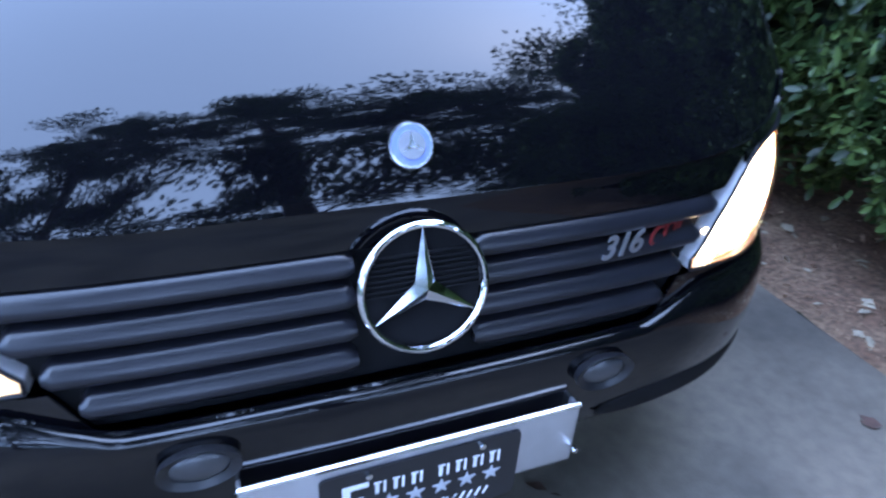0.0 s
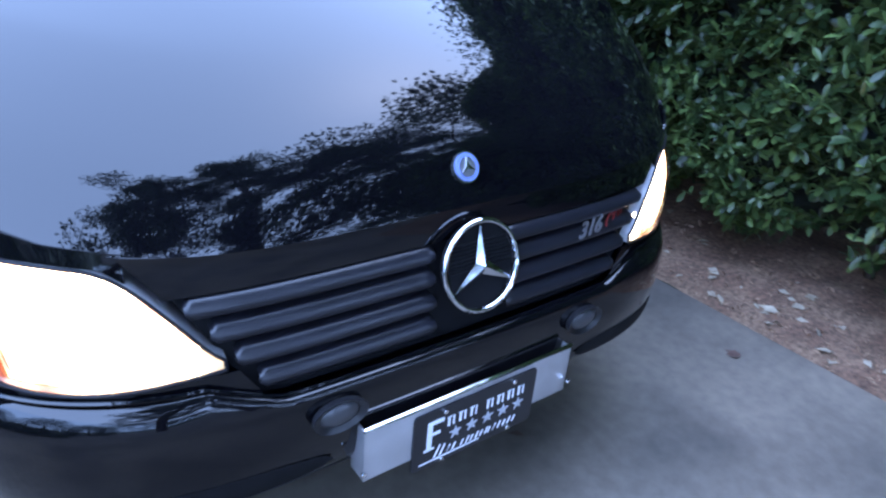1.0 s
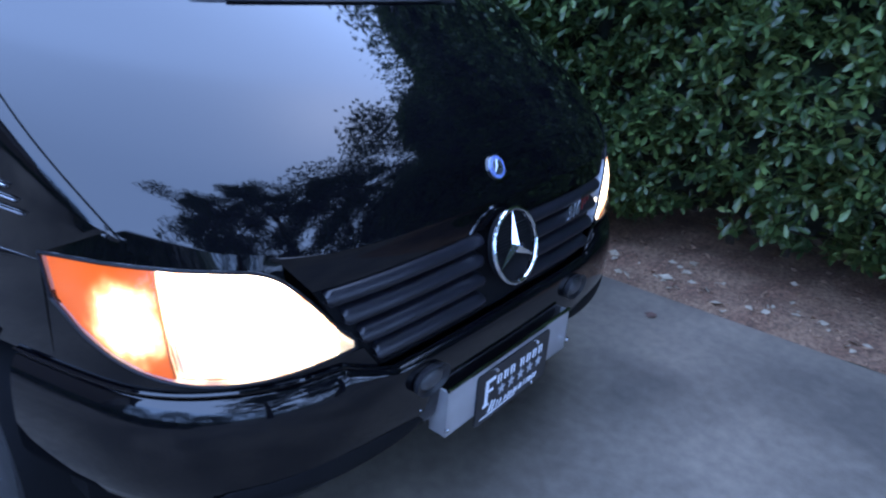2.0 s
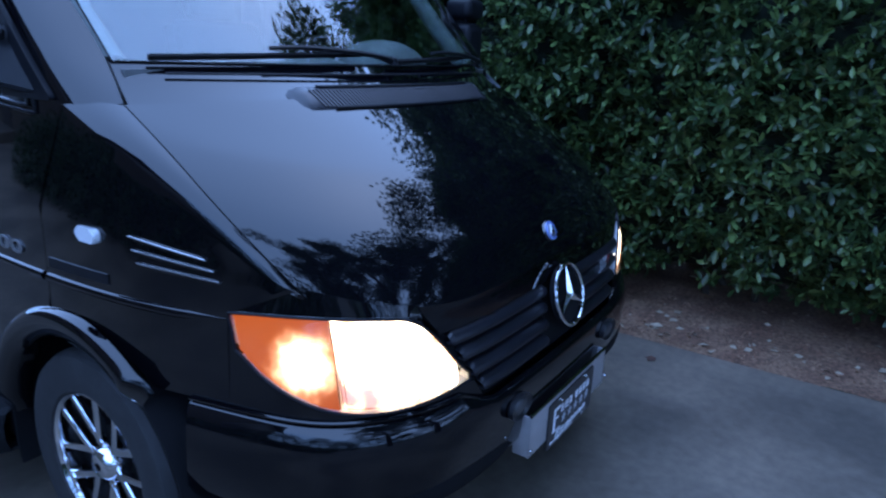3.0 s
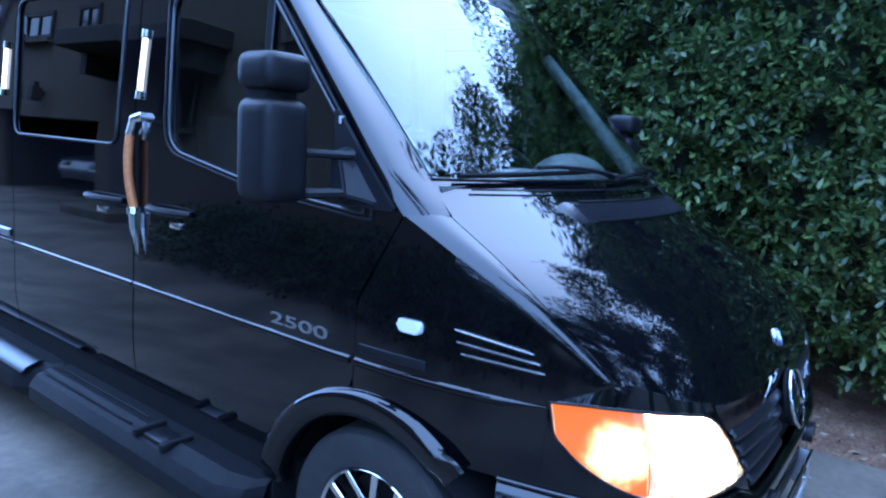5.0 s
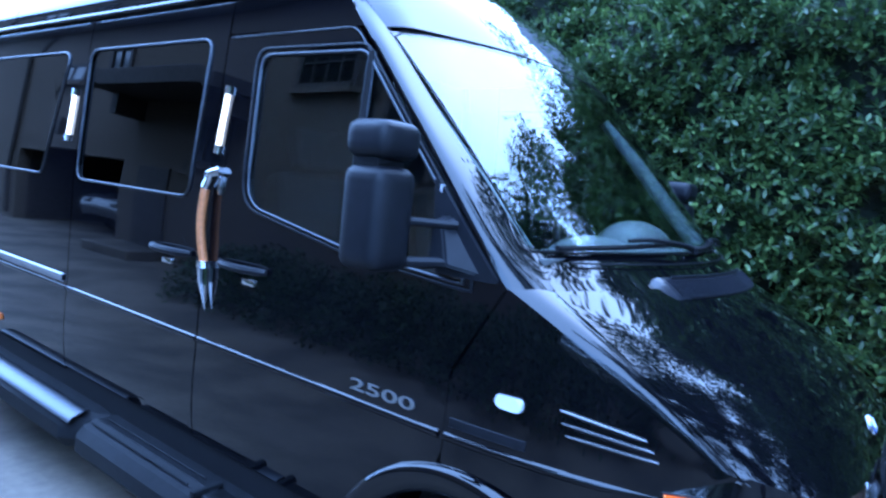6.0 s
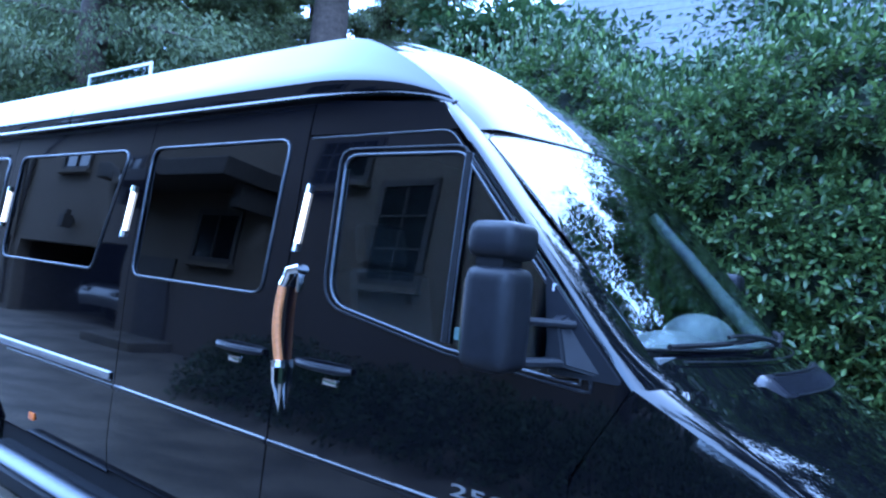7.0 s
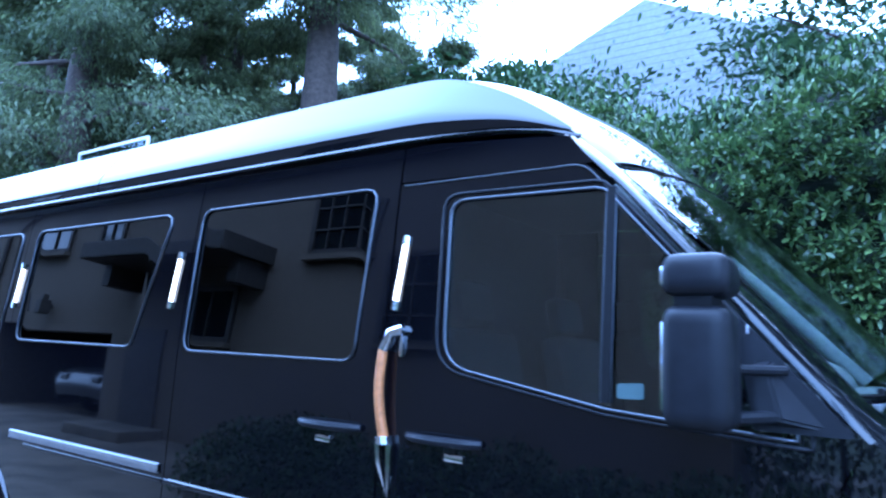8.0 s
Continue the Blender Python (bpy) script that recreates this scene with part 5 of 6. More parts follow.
for sd in (-1, 1):
    inner = spline([(0.848, 1.437, 1.266), (0.822, 1.53, 1.350), (0.824, 1.66, 1.49), (0.836, 1.90, 1.74), (0.842, 2.09, 1.944), (0.848, 2.20, 2.045)], 40)
    dz = np.interp(np.linspace(0, 1, 40), [0, 0.14, 0.5, 0.84, 1], [1.256, 1.36, 1.63, 1.915, 2.048])
    dy = np.interp(dz, [1.256, 1.38, 1.66, 1.93, 2.05], [1.515, 1.625, 1.865, 2.115, 2.235])
    outer = np.stack([flank_x(dy, dz), dy, dz], -1)
    ky, kz = inner[:, 1] + 0.36 * (outer[:, 1] - inner[:, 1]), inner[:, 2] + 0.5 * (outer[:, 2] - inner[:, 2])
    corner = np.stack([flank_x(ky, kz), ky, kz], -1)
    chord = 0.5 * (inner + outer)
    corner = chord + (corner - chord) * np.clip(np.minimum(0.6 + np.arange(40) / 12, (39 - np.arange(40)) / 7), 0, 1)[:, None]
    q = np.linspace(0, 1, 15)[None, :, None]
    near, far = inner + 0.72 * (corner - inner), outer + 0.97 * (corner - outer)
    pill = (1 - q) ** 3 * inner[:, None] + 3 * q * (1 - q) ** 2 * near[:, None] + 3 * q * q * (1 - q) * far[:, None] + q ** 3 * outer[:, None]
    vpart("windshield_pillar", sheet(signed(pill, sd), 0.02, flip=sd > 0), PAINT, label="glossy black windshield pillar", angle=24)

# wipers
for x0, x1, px in ((-0.74, -0.10, 0.02), (0.02, 0.66, 0.72)):
    at = lambda x, up: Vector((x, 1.395 + 0.142 * (abs(x) / 0.806) ** 2.2 + up * 0.66 - 0.012, 1.352 + up * 0.70 + 0.014))
    wiper = vpart("wiper", tube([at(x0 + (x1 - x0) * t, -0.004 + 0.03 * t) for t in np.linspace(0, 1, 12)], 0.0085, 6), MATTE, cowl, "black wiper resting on the windshield's foot")
    reach = (0.0, 0.06, 0.16, 0.28, 0.38, 0.46)
    rise = (-0.02, -0.004, 0.012, 0.022, 0.024, 0.018)
    arm = spline([at(px - r, u) + Vector((0, -0.012 * min(1, 20 * r), 0.014)) for r, u in zip(reach, rise)], 16)
    vpart("wiper_arm", tube(arm, list(np.interp(np.linspace(0, 1, 16), [0, 0.15, 1], [0.012, 0.0085, 0.006])), 6), TRIM, wiper)
    vpart("wiper_hub", moved(spun([(-0.008, 0.004), (-0.008, 0.016), (0.012, 0.013), (0.016, 0.004)], 14), Matrix.Translation(at(px, -0.02) + Vector((0, 0, 0.012))) @ Matrix.Rotation(radians(-90), 4, "Y")), TRIM, wiper)

# raised roof: flat leaning sides that end in a crease, and a crowned top that falls to the windshield
FOOT = [(0.845, 2.228, 2.066), (0.868, 2.38, 2.098), (0.884, 2.58, 2.110), (0.888, 2.77, 2.113), (0.888, 2.95, 2.113), (0.888, 3.2, 2.113), (0.888, 4.0, 2.113), (0.888, 4.78, 2.113)]
CREASE = [(0.842, 2.230, 2.074), (0.818, 2.40, 2.194), (0.789, 2.60, 2.303), (0.772, 2.75, 2.352), (0.768, 2.90, 2.363), (0.767, 3.2, 2.367), (0.767, 4.0, 2.368), (0.767, 4.78, 2.368)]
TOP = [[(0.842, 2.108, 1.958), (0.80, 2.085, 1.968), (0.70, 2.055, 1.976), (0.42, 1.992, 1.988), (0, 1.962, 1.993)],
       [(0.842, 2.230, 2.074), (0.79, 2.215, 2.096), (0.70, 2.195, 2.116), (0.44, 2.150, 2.138), (0, 2.130, 2.146)],
       [(0.818, 2.40, 2.194), (0.74, 2.390, 2.229), (0.62, 2.375, 2.257), (0.40, 2.350, 2.285), (0, 2.335, 2.298)],
       [(0.789, 2.60, 2.303), (0.70, 2.590, 2.340), (0.58, 2.575, 2.369), (0.38, 2.555, 2.392), (0, 2.540, 2.404)],
       [(0.772, 2.75, 2.352), (0.70, 2.745, 2.383), (0.58, 2.738, 2.412), (0.36, 2.728, 2.438), (0, 2.718, 2.452)],
       [(0.768, 2.90, 2.363), (0.70, 2.895, 2.392), (0.58, 2.89, 2.420), (0.36, 2.885, 2.449), (0, 2.88, 2.464)],
       [(0.767, 3.2, 2.367), (0.70, 3.2, 2.394), (0.58, 3.2, 2.423), (0.36, 3.2, 2.454), (0, 3.2, 2.470)],
       [(0.767, 4.0, 2.368), (0.70, 4.0, 2.395), (0.58, 4.0, 2.424), (0.36, 4.0, 2.456), (0, 4.0, 2.473)],
       [(0.767, 4.78, 2.368), (0.70, 4.78, 2.395), (0.58, 4.78, 2.424), (0.36, 4.78, 2.456), (0, 4.78, 2.474)]]
rr = loft(TOP, 70, 28)
roof = vpart("roof", sheet(np.concatenate([signed(rr, -1), rr[:, -2::-1]], 1), 0.02, flip=True), PAINT, label="glossy black raised roof shell", angle=60)
rear_rows = [[(p[0], y, p[2]) for p in TOP[-1]] for y in (4.79, 5.6, 6.5)] + [[(p[0] * 0.985, 6.88, p[2] - 0.03) for p in TOP[-1]]]
rb = loft(rear_rows, 20, 28)
vpart("roof_rear", sheet(np.concatenate([signed(rb, -1), rb[:, -2::-1]], 1), 0.02, flip=True), PAINT, label="rear half of the raised roof", angle=60)


def side_panel(lower, upper, n):
    """A leaning side of the roof: upright at its foot, flat above."""
    lo, up = spline(lower, n), spline(upper, n)
    q = np.array([0.0, 0.10, 0.18, 0.24, 0.30, 0.36, 0.5, 0.7, 0.85, 1.0])
    lean = np.interp(q, [0, 0.10, 0.18, 0.24, 0.30, 0.36, 1], [0, -0.015, -0.01, 0.015, 0.06, 0.125, 1])
    return lo[:, None] + np.stack([lean, q, q], -1)[None] * (up - lo)[:, None]


for sd in (-1, 1):
    vpart("roof_side", sheet(signed(side_panel(FOOT, CREASE, 60), sd), 0.012, flip=sd > 0), PAINT, roof, "flat leaning side of the raised roof", angle=40)
    rear_foot, rear_edge = [[(x, y, z) for y in (4.79, 5.6, 6.86)] for x, _, z in (FOOT[-1], CREASE[-1])]
    vpart("roof_side", sheet(signed(side_panel(rear_foot, rear_edge, 16), sd), 0.012, flip=sd > 0), PAINT, roof, "flat leaning side of the raised roof", angle=40)
for sd in (-1, 1):
    ys = np.r_[np.linspace(2.20, 2.42, 10), np.linspace(2.5, 6.86, 30)]
    zz = np.interp(ys, [2.20, 2.30, 2.45, 2.7, 7], [2.046, 2.077, 2.098, 2.106, 2.108])
    xx = np.interp(ys, [2.20, 2.45, 2.7, 2.95, 7], [0.845, 0.872, 0.888, 0.892, 0.892])
    P = np.stack([np.stack([xx + o, ys, zz + d], -1) for d, o in ((0.012, -0.006), (0.009, 0.010), (0.0, 0.014), (-0.009, 0.010), (-0.012, -0.006))])
    vpart("drip_rail", sheet(signed(P, sd), 0.004, flip=sd < 0), PAINT, roof, "black drip rail")
    c = np.concatenate([side_panel([(0.889, 4.785, 2.115), (0.889, 4.786, 2.115)], [(0.768, 4.785, 2.369), (0.768, 4.786, 2.369)], 2)[0], [(0.70, 4.785, 2.396), (0.58, 4.785, 2.425)]])
    line = np.stack([np.linspace(0.806, 0.811, 30), np.linspace(2.80, 6.84, 30), np.full(30, 2.2475)], -1)
    line[:, 0] = 0.8885 - 0.1215 * float(np.interp((2.2475 - 2.113) / 0.255, [0.36, 1], [0.125, 1])) + 0.0006
    vpart("roof_line", tube(signed(line, sd), 0.0012, 5), TRIM, roof)
    vpart("roof_joint", tube(signed(c, sd), 0.004, 5), MATTE, roof)
    c = side_panel([(0.889, 2.985, 2.115), (0.889, 2.986, 2.115)], [(0.768, 2.985, 2.366), (0.768, 2.986, 2.366)], 2)[0][:7]
    vpart("roof_joint", tube(signed(c, sd), 0.0015, 5), MATTE, roof)

# flanks: door, sliding door, two rear panels
FRONT_WIN = rounded([(2.585, 1.368), (2.600, 1.878), (2.105, 1.872), (1.70, 1.425), (1.64, 1.250), (2.08, 1.282)], [0.11, 0.05, 0.05, 0.05, 0.01, 0.2])
arc_pts = [(1.59 + 0.462 * math.cos(a), 0.305 + 0.462 * math.sin(a)) for a in np.linspace(radians(25), radians(80), 10)]
DOOR = [(2.815, 0.47), (2.815, 1.955)] + rounded([(2.815, 1.955), (2.16, 1.955), (1.545, 1.285)], 0.09)[7:14] + [(1.545, 1.285), (1.519, 1.262), (1.6575, 1.02), (1.6575, 0.80)] + arc_pts[::-1] + [(2.02, 0.47)]
arc_r = [(5.58 + 0.455 * math.cos(a), 0.35 + 0.455 * math.sin(a)) for a in np.linspace(radians(107), radians(163), 8)]
arc_r2 = [(5.58 + 0.455 * math.cos(a), 0.35 + 0.455 * math.sin(a)) for a in np.linspace(radians(17), radians(104), 10)]
WIN1 = rounded([(2.945, 1.360), (2.910, 1.950), (3.872, 1.950), (3.875, 1.360)], 0.055)
WIN2 = rounded([(4.26, 1.360), (4.08, 1.950), (5.33, 1.950), (5.36, 1.360)], 0.055)
WIN3 = rounded([(5.56, 1.360), (5.50, 1.950), (6.70, 1.950), (6.70, 1.360)], 0.055)
PANELS = (("front_door", DOOR, FRONT_WIN, "black front door with a tinted window"),
          ("sliding_door", [(2.823, 0.47), (3.908, 0.47), (3.908, 2.098), (2.823, 2.098)], WIN1, "black sliding door with a tinted window"),
          ("rear_panel", [(3.914, 0.45), (5.13, 0.45)] + arc_r[::-1] + [(5.445, 2.098), (3.914, 2.098)], WIN2, "black flank panel with a tinted window"),
          ("rear_panel", [(5.45, 0.79)] + arc_r2[::-1] + [(6.03, 0.45), (6.88, 0.45), (6.88, 2.098), (5.45, 2.098)], WIN3, "black rear flank panel with a tinted window"))
for sd in (-1, 1):
    doors = []
    for name, outline, window, words in PANELS:
        if name == "rear_panel" and outline[0][0] < 5:
            outline = [(3.914, 0.45), (5.13, 0.45)] + arc_r[::-1] + [(5.445, 2.098), (3.914, 2.098)]
        panel = vpart(name, flank_ring(outline, window, 14, sd), PAINT, label=words, angle=40)
        doors.append(panel)
        pane = vpart("window_pane", flank_pane(window, sd), SIDE_GLASS if name == "front_door" else TINTED, panel, "tinted glass")
        vpart("window_trim", flank_tube(window, sd, 0.0055, 0.003), TRIM_METAL, panel, "bright window trim", angle=80)
    front_door, sliding_door, rear_panel = doors[:3]
    # the highlight along the door frame's edge, drawn as a thin metal tube
    rim_line = [(2.80, 1.948)] + rounded([(2.80, 1.948), (2.165, 1.948), (1.62, 1.355)], 0.09)[7:14] + [(1.62, 1.355)]
    vpart("door_frame_edge", flank_tube(rim_line, sd, 0.0025, 0.0015, False), TRIM_METAL, front_door, "thin metal tube standing in for the highlight on the door frame's edge", angle=80)
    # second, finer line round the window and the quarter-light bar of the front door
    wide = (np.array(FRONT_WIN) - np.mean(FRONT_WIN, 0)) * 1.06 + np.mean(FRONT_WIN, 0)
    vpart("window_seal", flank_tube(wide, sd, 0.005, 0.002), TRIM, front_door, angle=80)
    vpart("quarter_light_bar", sheet(np.stack([flank(np.full(10, y), np.linspace(1.30, 1.87, 10), o, sd) for y, o in ((2.066, -0.002), (2.069, 0.008), (2.091, 0.008), (2.094, -0.002))]), 0.004, flip=sd < 0), MATTE, front_door)
    for y in (2.066, 2.094):
        vpart("bar_edge", flank_tube([(y, z) for z in np.linspace(1.30, 1.868, 10)], sd, 0.0022, 0.0045, False), TRIM_METAL, front_door, "fine bright edge of the bar", angle=80)
    # rail over the door up to the drip rail, and the upper flank over the windows
    P = np.stack([flank(np.linspace(y0, 2.815, 20), np.linspace(a, b, 20), 0.0, sd) for y0, a, b in ((2.135, 1.950, 1.962), (2.16, 1.975, 2.0), (2.19, 2.01, 2.04), (2.215, 2.042, 2.098))])
    vpart("door_header", sheet(P, 0.02, flip=sd > 0), PAINT, roof)
    # mouldings
    prof = ((0.832, 0.0), (0.836, 0.006), (0.843, 0.009), (0.849, 0.008), (0.853, 0.005), (0.856, 0.0))
    for holder_part, y0, y1 in ((front_door, 1.672, 2.813), (sliding_door, 2.826, 3.906), (rear_panel, 3.918, 5.10)):
        vpart("flank_moulding", flank_band(y0, y1, prof, sd), PAINT, holder_part, "raised black moulding", angle=50)
    vpart("flank_moulding", flank_band(1.108, 1.652, prof, sd, slim=0.12), PAINT, bpy.data.objects["fender" if sd < 0 else "fender.001"], "raised black moulding", angle=50)
    vpart("door_rail", flank_band(3.945, 5.25, ((0.866, 0.0), (0.870, 0.014), (0.886, 0.010), (0.902, 0.014), (0.906, 0.0)), sd), SATIN, rear_panel, "bright sliding door rail", angle=50)
    am = flank(np.array(4.70), np.array(0.55), 0.004, sd)
    vpart("amber_reflector", moved(box(-0.004, 0.008, -0.03, 0.03, -0.018, 0.018, 0.004), Matrix.Translation(am)), AMBER, rear_panel, "small amber reflector")
    # handles
    for holder_part, y0, y1 in ((front_door, 2.44, 2.70), (sliding_door, 2.89, 3.16)):
        ys = np.linspace(y0, y1, 9)
        arcs = np.sin(np.linspace(0, math.pi, 9)) ** 0.5
        pull = tube([flank(y, 1.152, 0.006 + 0.034 * a, sd) for y, a in zip(ys, arcs)], [0.011, 0.014, 0.014, 0.014, 0.014, 0.014, 0.014, 0.014, 0.011], 8)
        vpart("door_handle", pull, TRIM, holder_part, "black door handle")
        cup = rounded([(y0 + 0.05, 1.12), (y1 - 0.06, 1.12), (y1 - 0.06, 1.205), (y0 + 0.05, 1.205)], 0.035)
        vpart("handle_cup", flank_pane(cup, sd, 0.001, 0.003), PAINT, holder_part)
        yc2 = y0 + 0.09 if holder_part is front_door else y1 - 0.11
        vpart("door_lock", moved(box(-0.006, 0.014, -0.032, 0.032, -0.011, 0.011, 0.004), Matrix.Translation(flank(np.array(yc2), np.array(1.105), 0.004, sd))), CHROME, holder_part, "chrome lock flap")
    # mirror with its upper wide-angle part
    s = lambda a, b: (min(sd * a, sd * b), max(sd * a, sd * b))
    sail = [(1.535, 1.268), (1.775, 1.535), (1.735, 1.268)]
    mirror = vpart("door_mirror", box(*s(1.055, 1.195), 1.735, 1.875, 1.272, 1.532, 0.042, 4), TRIM, front_door, "tall black two-part door mirror")
    vpart("upper_mirror", box(*s(1.05, 1.195), 1.735, 1.875, 1.548, 1.642, 0.038, 4), TRIM, mirror)
    vpart("mirror_neck", box(*s(1.08, 1.175), 1.77, 1.85, 1.525, 1.556, 0.006), MATTE, mirror)
    vpart("mirror_glass", box(*s(1.08, 1.175), 1.872, 1.8775, 1.31, 1.495, 0.002), CHROME, mirror, "mirror glass")
    vpart("upper_glass", box(*s(1.08, 1.175), 1.872, 1.8775, 1.575, 1.615, 0.002), CHROME, mirror, "mirror glass")
    vpart("mirror_sail", flank_ring(rounded(sail, 0.01), (np.array(rounded(sail, 0.01)) - np.mean(sail, 0)) * 0.03 + np.mean(sail, 0), 5, sd, 0.012, 0.012), TRIM, mirror)
    vpart("mirror_clip", box(*s(0.938, 0.956), 1.742, 1.746, 1.482, 1.502, 0.001), GREY_INK, mirror, "small white clip")
    wedge = bmesh.new()
    a = [wedge.verts.new((sd * x, y, z)) for x, y, z in ((0.935, 1.550, 1.272), (0.935, 1.735, 1.276), (0.935, 1.735, 1.425), (0.935, 1.69, 1.43))]
    b = [wedge.verts.new((sd * x, y, z)) for x, y, z in ((0.992, 1.675, 1.296), (1.0, 1.728, 1.296), (1.0, 1.728, 1.408), (0.996, 1.698, 1.408))]
    for i in range(4):
        wedge.faces.new((a[i], a[(i + 1) % 4], b[(i + 1) % 4], b[i]))
    wedge.faces.new(b)
    wedge.faces.new(a[::-1])
    bmesh.ops.bevel(wedge, geom=wedge.edges[:], offset=0.006, segments=2, affect="EDGES")
    vpart("mirror_base", wedge, TRIM, mirror)
    vpart("mirror_arm", tube([(sd * 0.97, 1.665, 1.402), (sd * 1.08, 1.80, 1.400)], 0.011, 8), TRIM, mirror)
    vpart("mirror_arm", tube([(sd * 0.96, 1.665, 1.305), (sd * 1.09, 1.80, 1.292)], 0.014, 8), TRIM, mirror)
    # lit tubes in chrome caps on the pillars
    for holder_part, y in ((sliding_door, 2.768), (sliding_door, 3.985), (rear_panel, 5.42)):
        up, lo = flank(np.array(y - 0.004), np.array(1.768), 0.006, sd), flank(np.array(y + 0.02), np.array(1.535), 0.006, sd)
        m_at = lambda t: tuple(up + t * (lo - up))
        if y < 5 or sd < 0:
            lamp = vpart("pillar_lamp", tube([m_at(0.10), m_at(0.9)], 0.0095, 10), LED, holder_part if y != 3.985 else rear_panel, "lit white tube lamp with chrome caps")
            for t0, t1 in ((-0.02, 0.11), (0.89, 1.02)):
                vpart("lamp_cap", tube([m_at(t0), m_at(t1)], 0.0125, 10), CHROME, lamp)
                c0 = np.array(m_at((t0 + t1) / 2))
                vpart("lamp_foot", tube([c0, c0 - np.array([sd * 0.028, 0, 0])], 0.008, 8), CHROME, lamp)
    # flares
    for holder_name, cyy, a0, a1 in (("fender", 1.59, 8, 132), ("rear", 5.58, 8, 172)):
        ang = np.radians(np.linspace(a0, a1, 50))
        prof = ((0.378, 0.900), (0.382, 0.945), (0.389, 0.960), (0.406, 0.969), (0.426, 0.975), (0.442, 0.977), (0.452, 0.974), (0.461, 0.965), (0.468, 0.949))
        ends = np.clip(np.minimum(np.arange(50), np.arange(49, -1, -1)) / 3, 0.3, 1)
        P = np.stack([np.stack([0.935 + (x - 0.935) * np.where(x > 0.935, ends, 1), cyy + r * np.cos(ang), 0.305 + r * np.sin(ang)], -1) for r, x in prof])
        vpart("wheel_flare", sheet(signed(P, sd), 0.004, flip=sd < 0), PAINT, bpy.data.objects["fender" if sd < 0 else "fender.001"] if holder_name == "fender" else rear_panel, "glossy black wheel arch flare", angle=60)
        liner = np.stack([np.stack([np.full(50, x), cyy + 0.40 * np.cos(np.linspace(-0.3, math.pi + 0.3, 50)), 0.305 + 0.40 * np.sin(np.linspace(-0.3, math.pi + 0.3, 50))], -1) for x in (0.945, 0.62)])
        vpart("arch_liner", sheet(signed(liner, sd), 0.01), MATTE)
    # running boards
    board = ((0.90, 0.367), (1.0, 0.365), (1.015, 0.371), (1.03, 0.365), (1.075, 0.351), (1.105, 0.315), (1.108, 0.26), (1.07, 0.215), (0.90, 0.215))
    for y0, y1, words in ((2.0, 3.44, "black ribbed plastic running board"), (3.45, 5.02, "black running board with a bright edge")):
        ys = np.array([y0, y0 + 0.03, y0 + 0.12, (y0 + y1) / 2, y1 - 0.04, y1])
        sc = np.array([0.35, 0.7, 1.0, 1.0, 1.0, 0.9])
        P = np.stack([np.stack([0.90 + (x - 0.90) * sc, ys, 0.295 + (z - 0.295) * np.where(sc < 1, 0.9, 1)], -1) for x, z in board])
        rb_ob = vpart("running_board", sheet(signed(P, sd), 0.01, flip=sd < 0), BOARD, label=words, angle=30)
        if y0 < 3:
            for yy in (2.41, 2.58):
                vpart("step_edge", box(*s(0.965, 1.085), yy - 0.012, yy + 0.012, 0.355, 0.383, 0.005), BOARD, rb_ob)
            vpart("step_pad", box(*s(0.985, 1.065), 2.44, 2.55, 0.360, 0.374, 0.004), TRIM_METAL, rb_ob, "bright step pad")
            for xx in (0.98, 1.015, 1.05):
                vpart("board_rib", tube([(sd * xx, 2.66, 0.370), (sd * xx, 3.38, 0.370)], 0.004, 6), BOARD, rb_ob)
        else:
            vpart("board_edge", sheet(signed(np.stack([np.stack([np.full(8, x), np.linspace(y0 + 0.05, y1 - 0.05, 8), np.full(8, z)], -1) for x, z in ((1.005, 0.375), (1.03, 0.377), (1.078, 0.360), (1.095, 0.340))]), sd), 0.004), TRIM_METAL, rb_ob, "bright metal edge")
    # sill below the doors
    vpart("sill", box(*s(0.86, 0.93), 2.0, 5.1, 0.24, 0.475, 0.01), MATTE)

# model number on the right-hand door
lettering("2500", 0.068, (-0.955, 2.012, 0.879), Matrix.Rotation(radians(-90), 4, "Z") @ Matrix.Rotation(radians(90), 4, "X") @ Matrix.Diagonal((1.88, 0.72, 1, 1)), FIGURE, bpy.data.objects["front_door"], "door_figure", 0.0, "dull bright figure of 2500", 0.0003)
vpart("badge_strip", flank_band(1.42, 1.64, ((0.872, 0.0), (0.874, 0.003), (0.897, 0.003), (0.899, 0.0)), -1, 12), TRIM, bpy.data.objects["fender"], "dull strip badge")
vpart("window_sticker", flank_pane(rounded([(1.984, 1.314), (2.053, 1.312), (2.053, 1.349), (1.984, 1.354)], 0.008), -1, 0.001, 0.001), material("teal_sticker", (0.07, 0.115, 0.115), 0.4, vary=0.1), bpy.data.objects["front_door"], "pale teal window sticker")

# grab handle on the pillar behind the front door
grab = vpart("grab_handle", tube([(-0.935, 2.752, 1.462), (-0.955, 2.748, 1.468), (-0.966, 2.780, 1.458), (-0.968, 2.785, 1.435), (-0.968, 2.802, 1.405)], [0.019, 0.018, 0.016, 0.015, 0.016], 10), CHROME, bpy.data.objects["sliding_door"], "chrome and tan leather grab handle with a pointed end")
zs = np.linspace(1.405, 1.135, 14)
vpart("grip", tube([(-0.968 - 0.008 * math.sin((z - 1.135) / 0.27 * math.pi), 2.802 + 0.012 * math.sin((z - 1.135) / 0.27 * math.pi) - (1.405 - z) * 0.075, z) for z in zs], [0.0145] + [0.016] * 12 + [0.0155], 12), COPPER, grab, "tan leather grip")
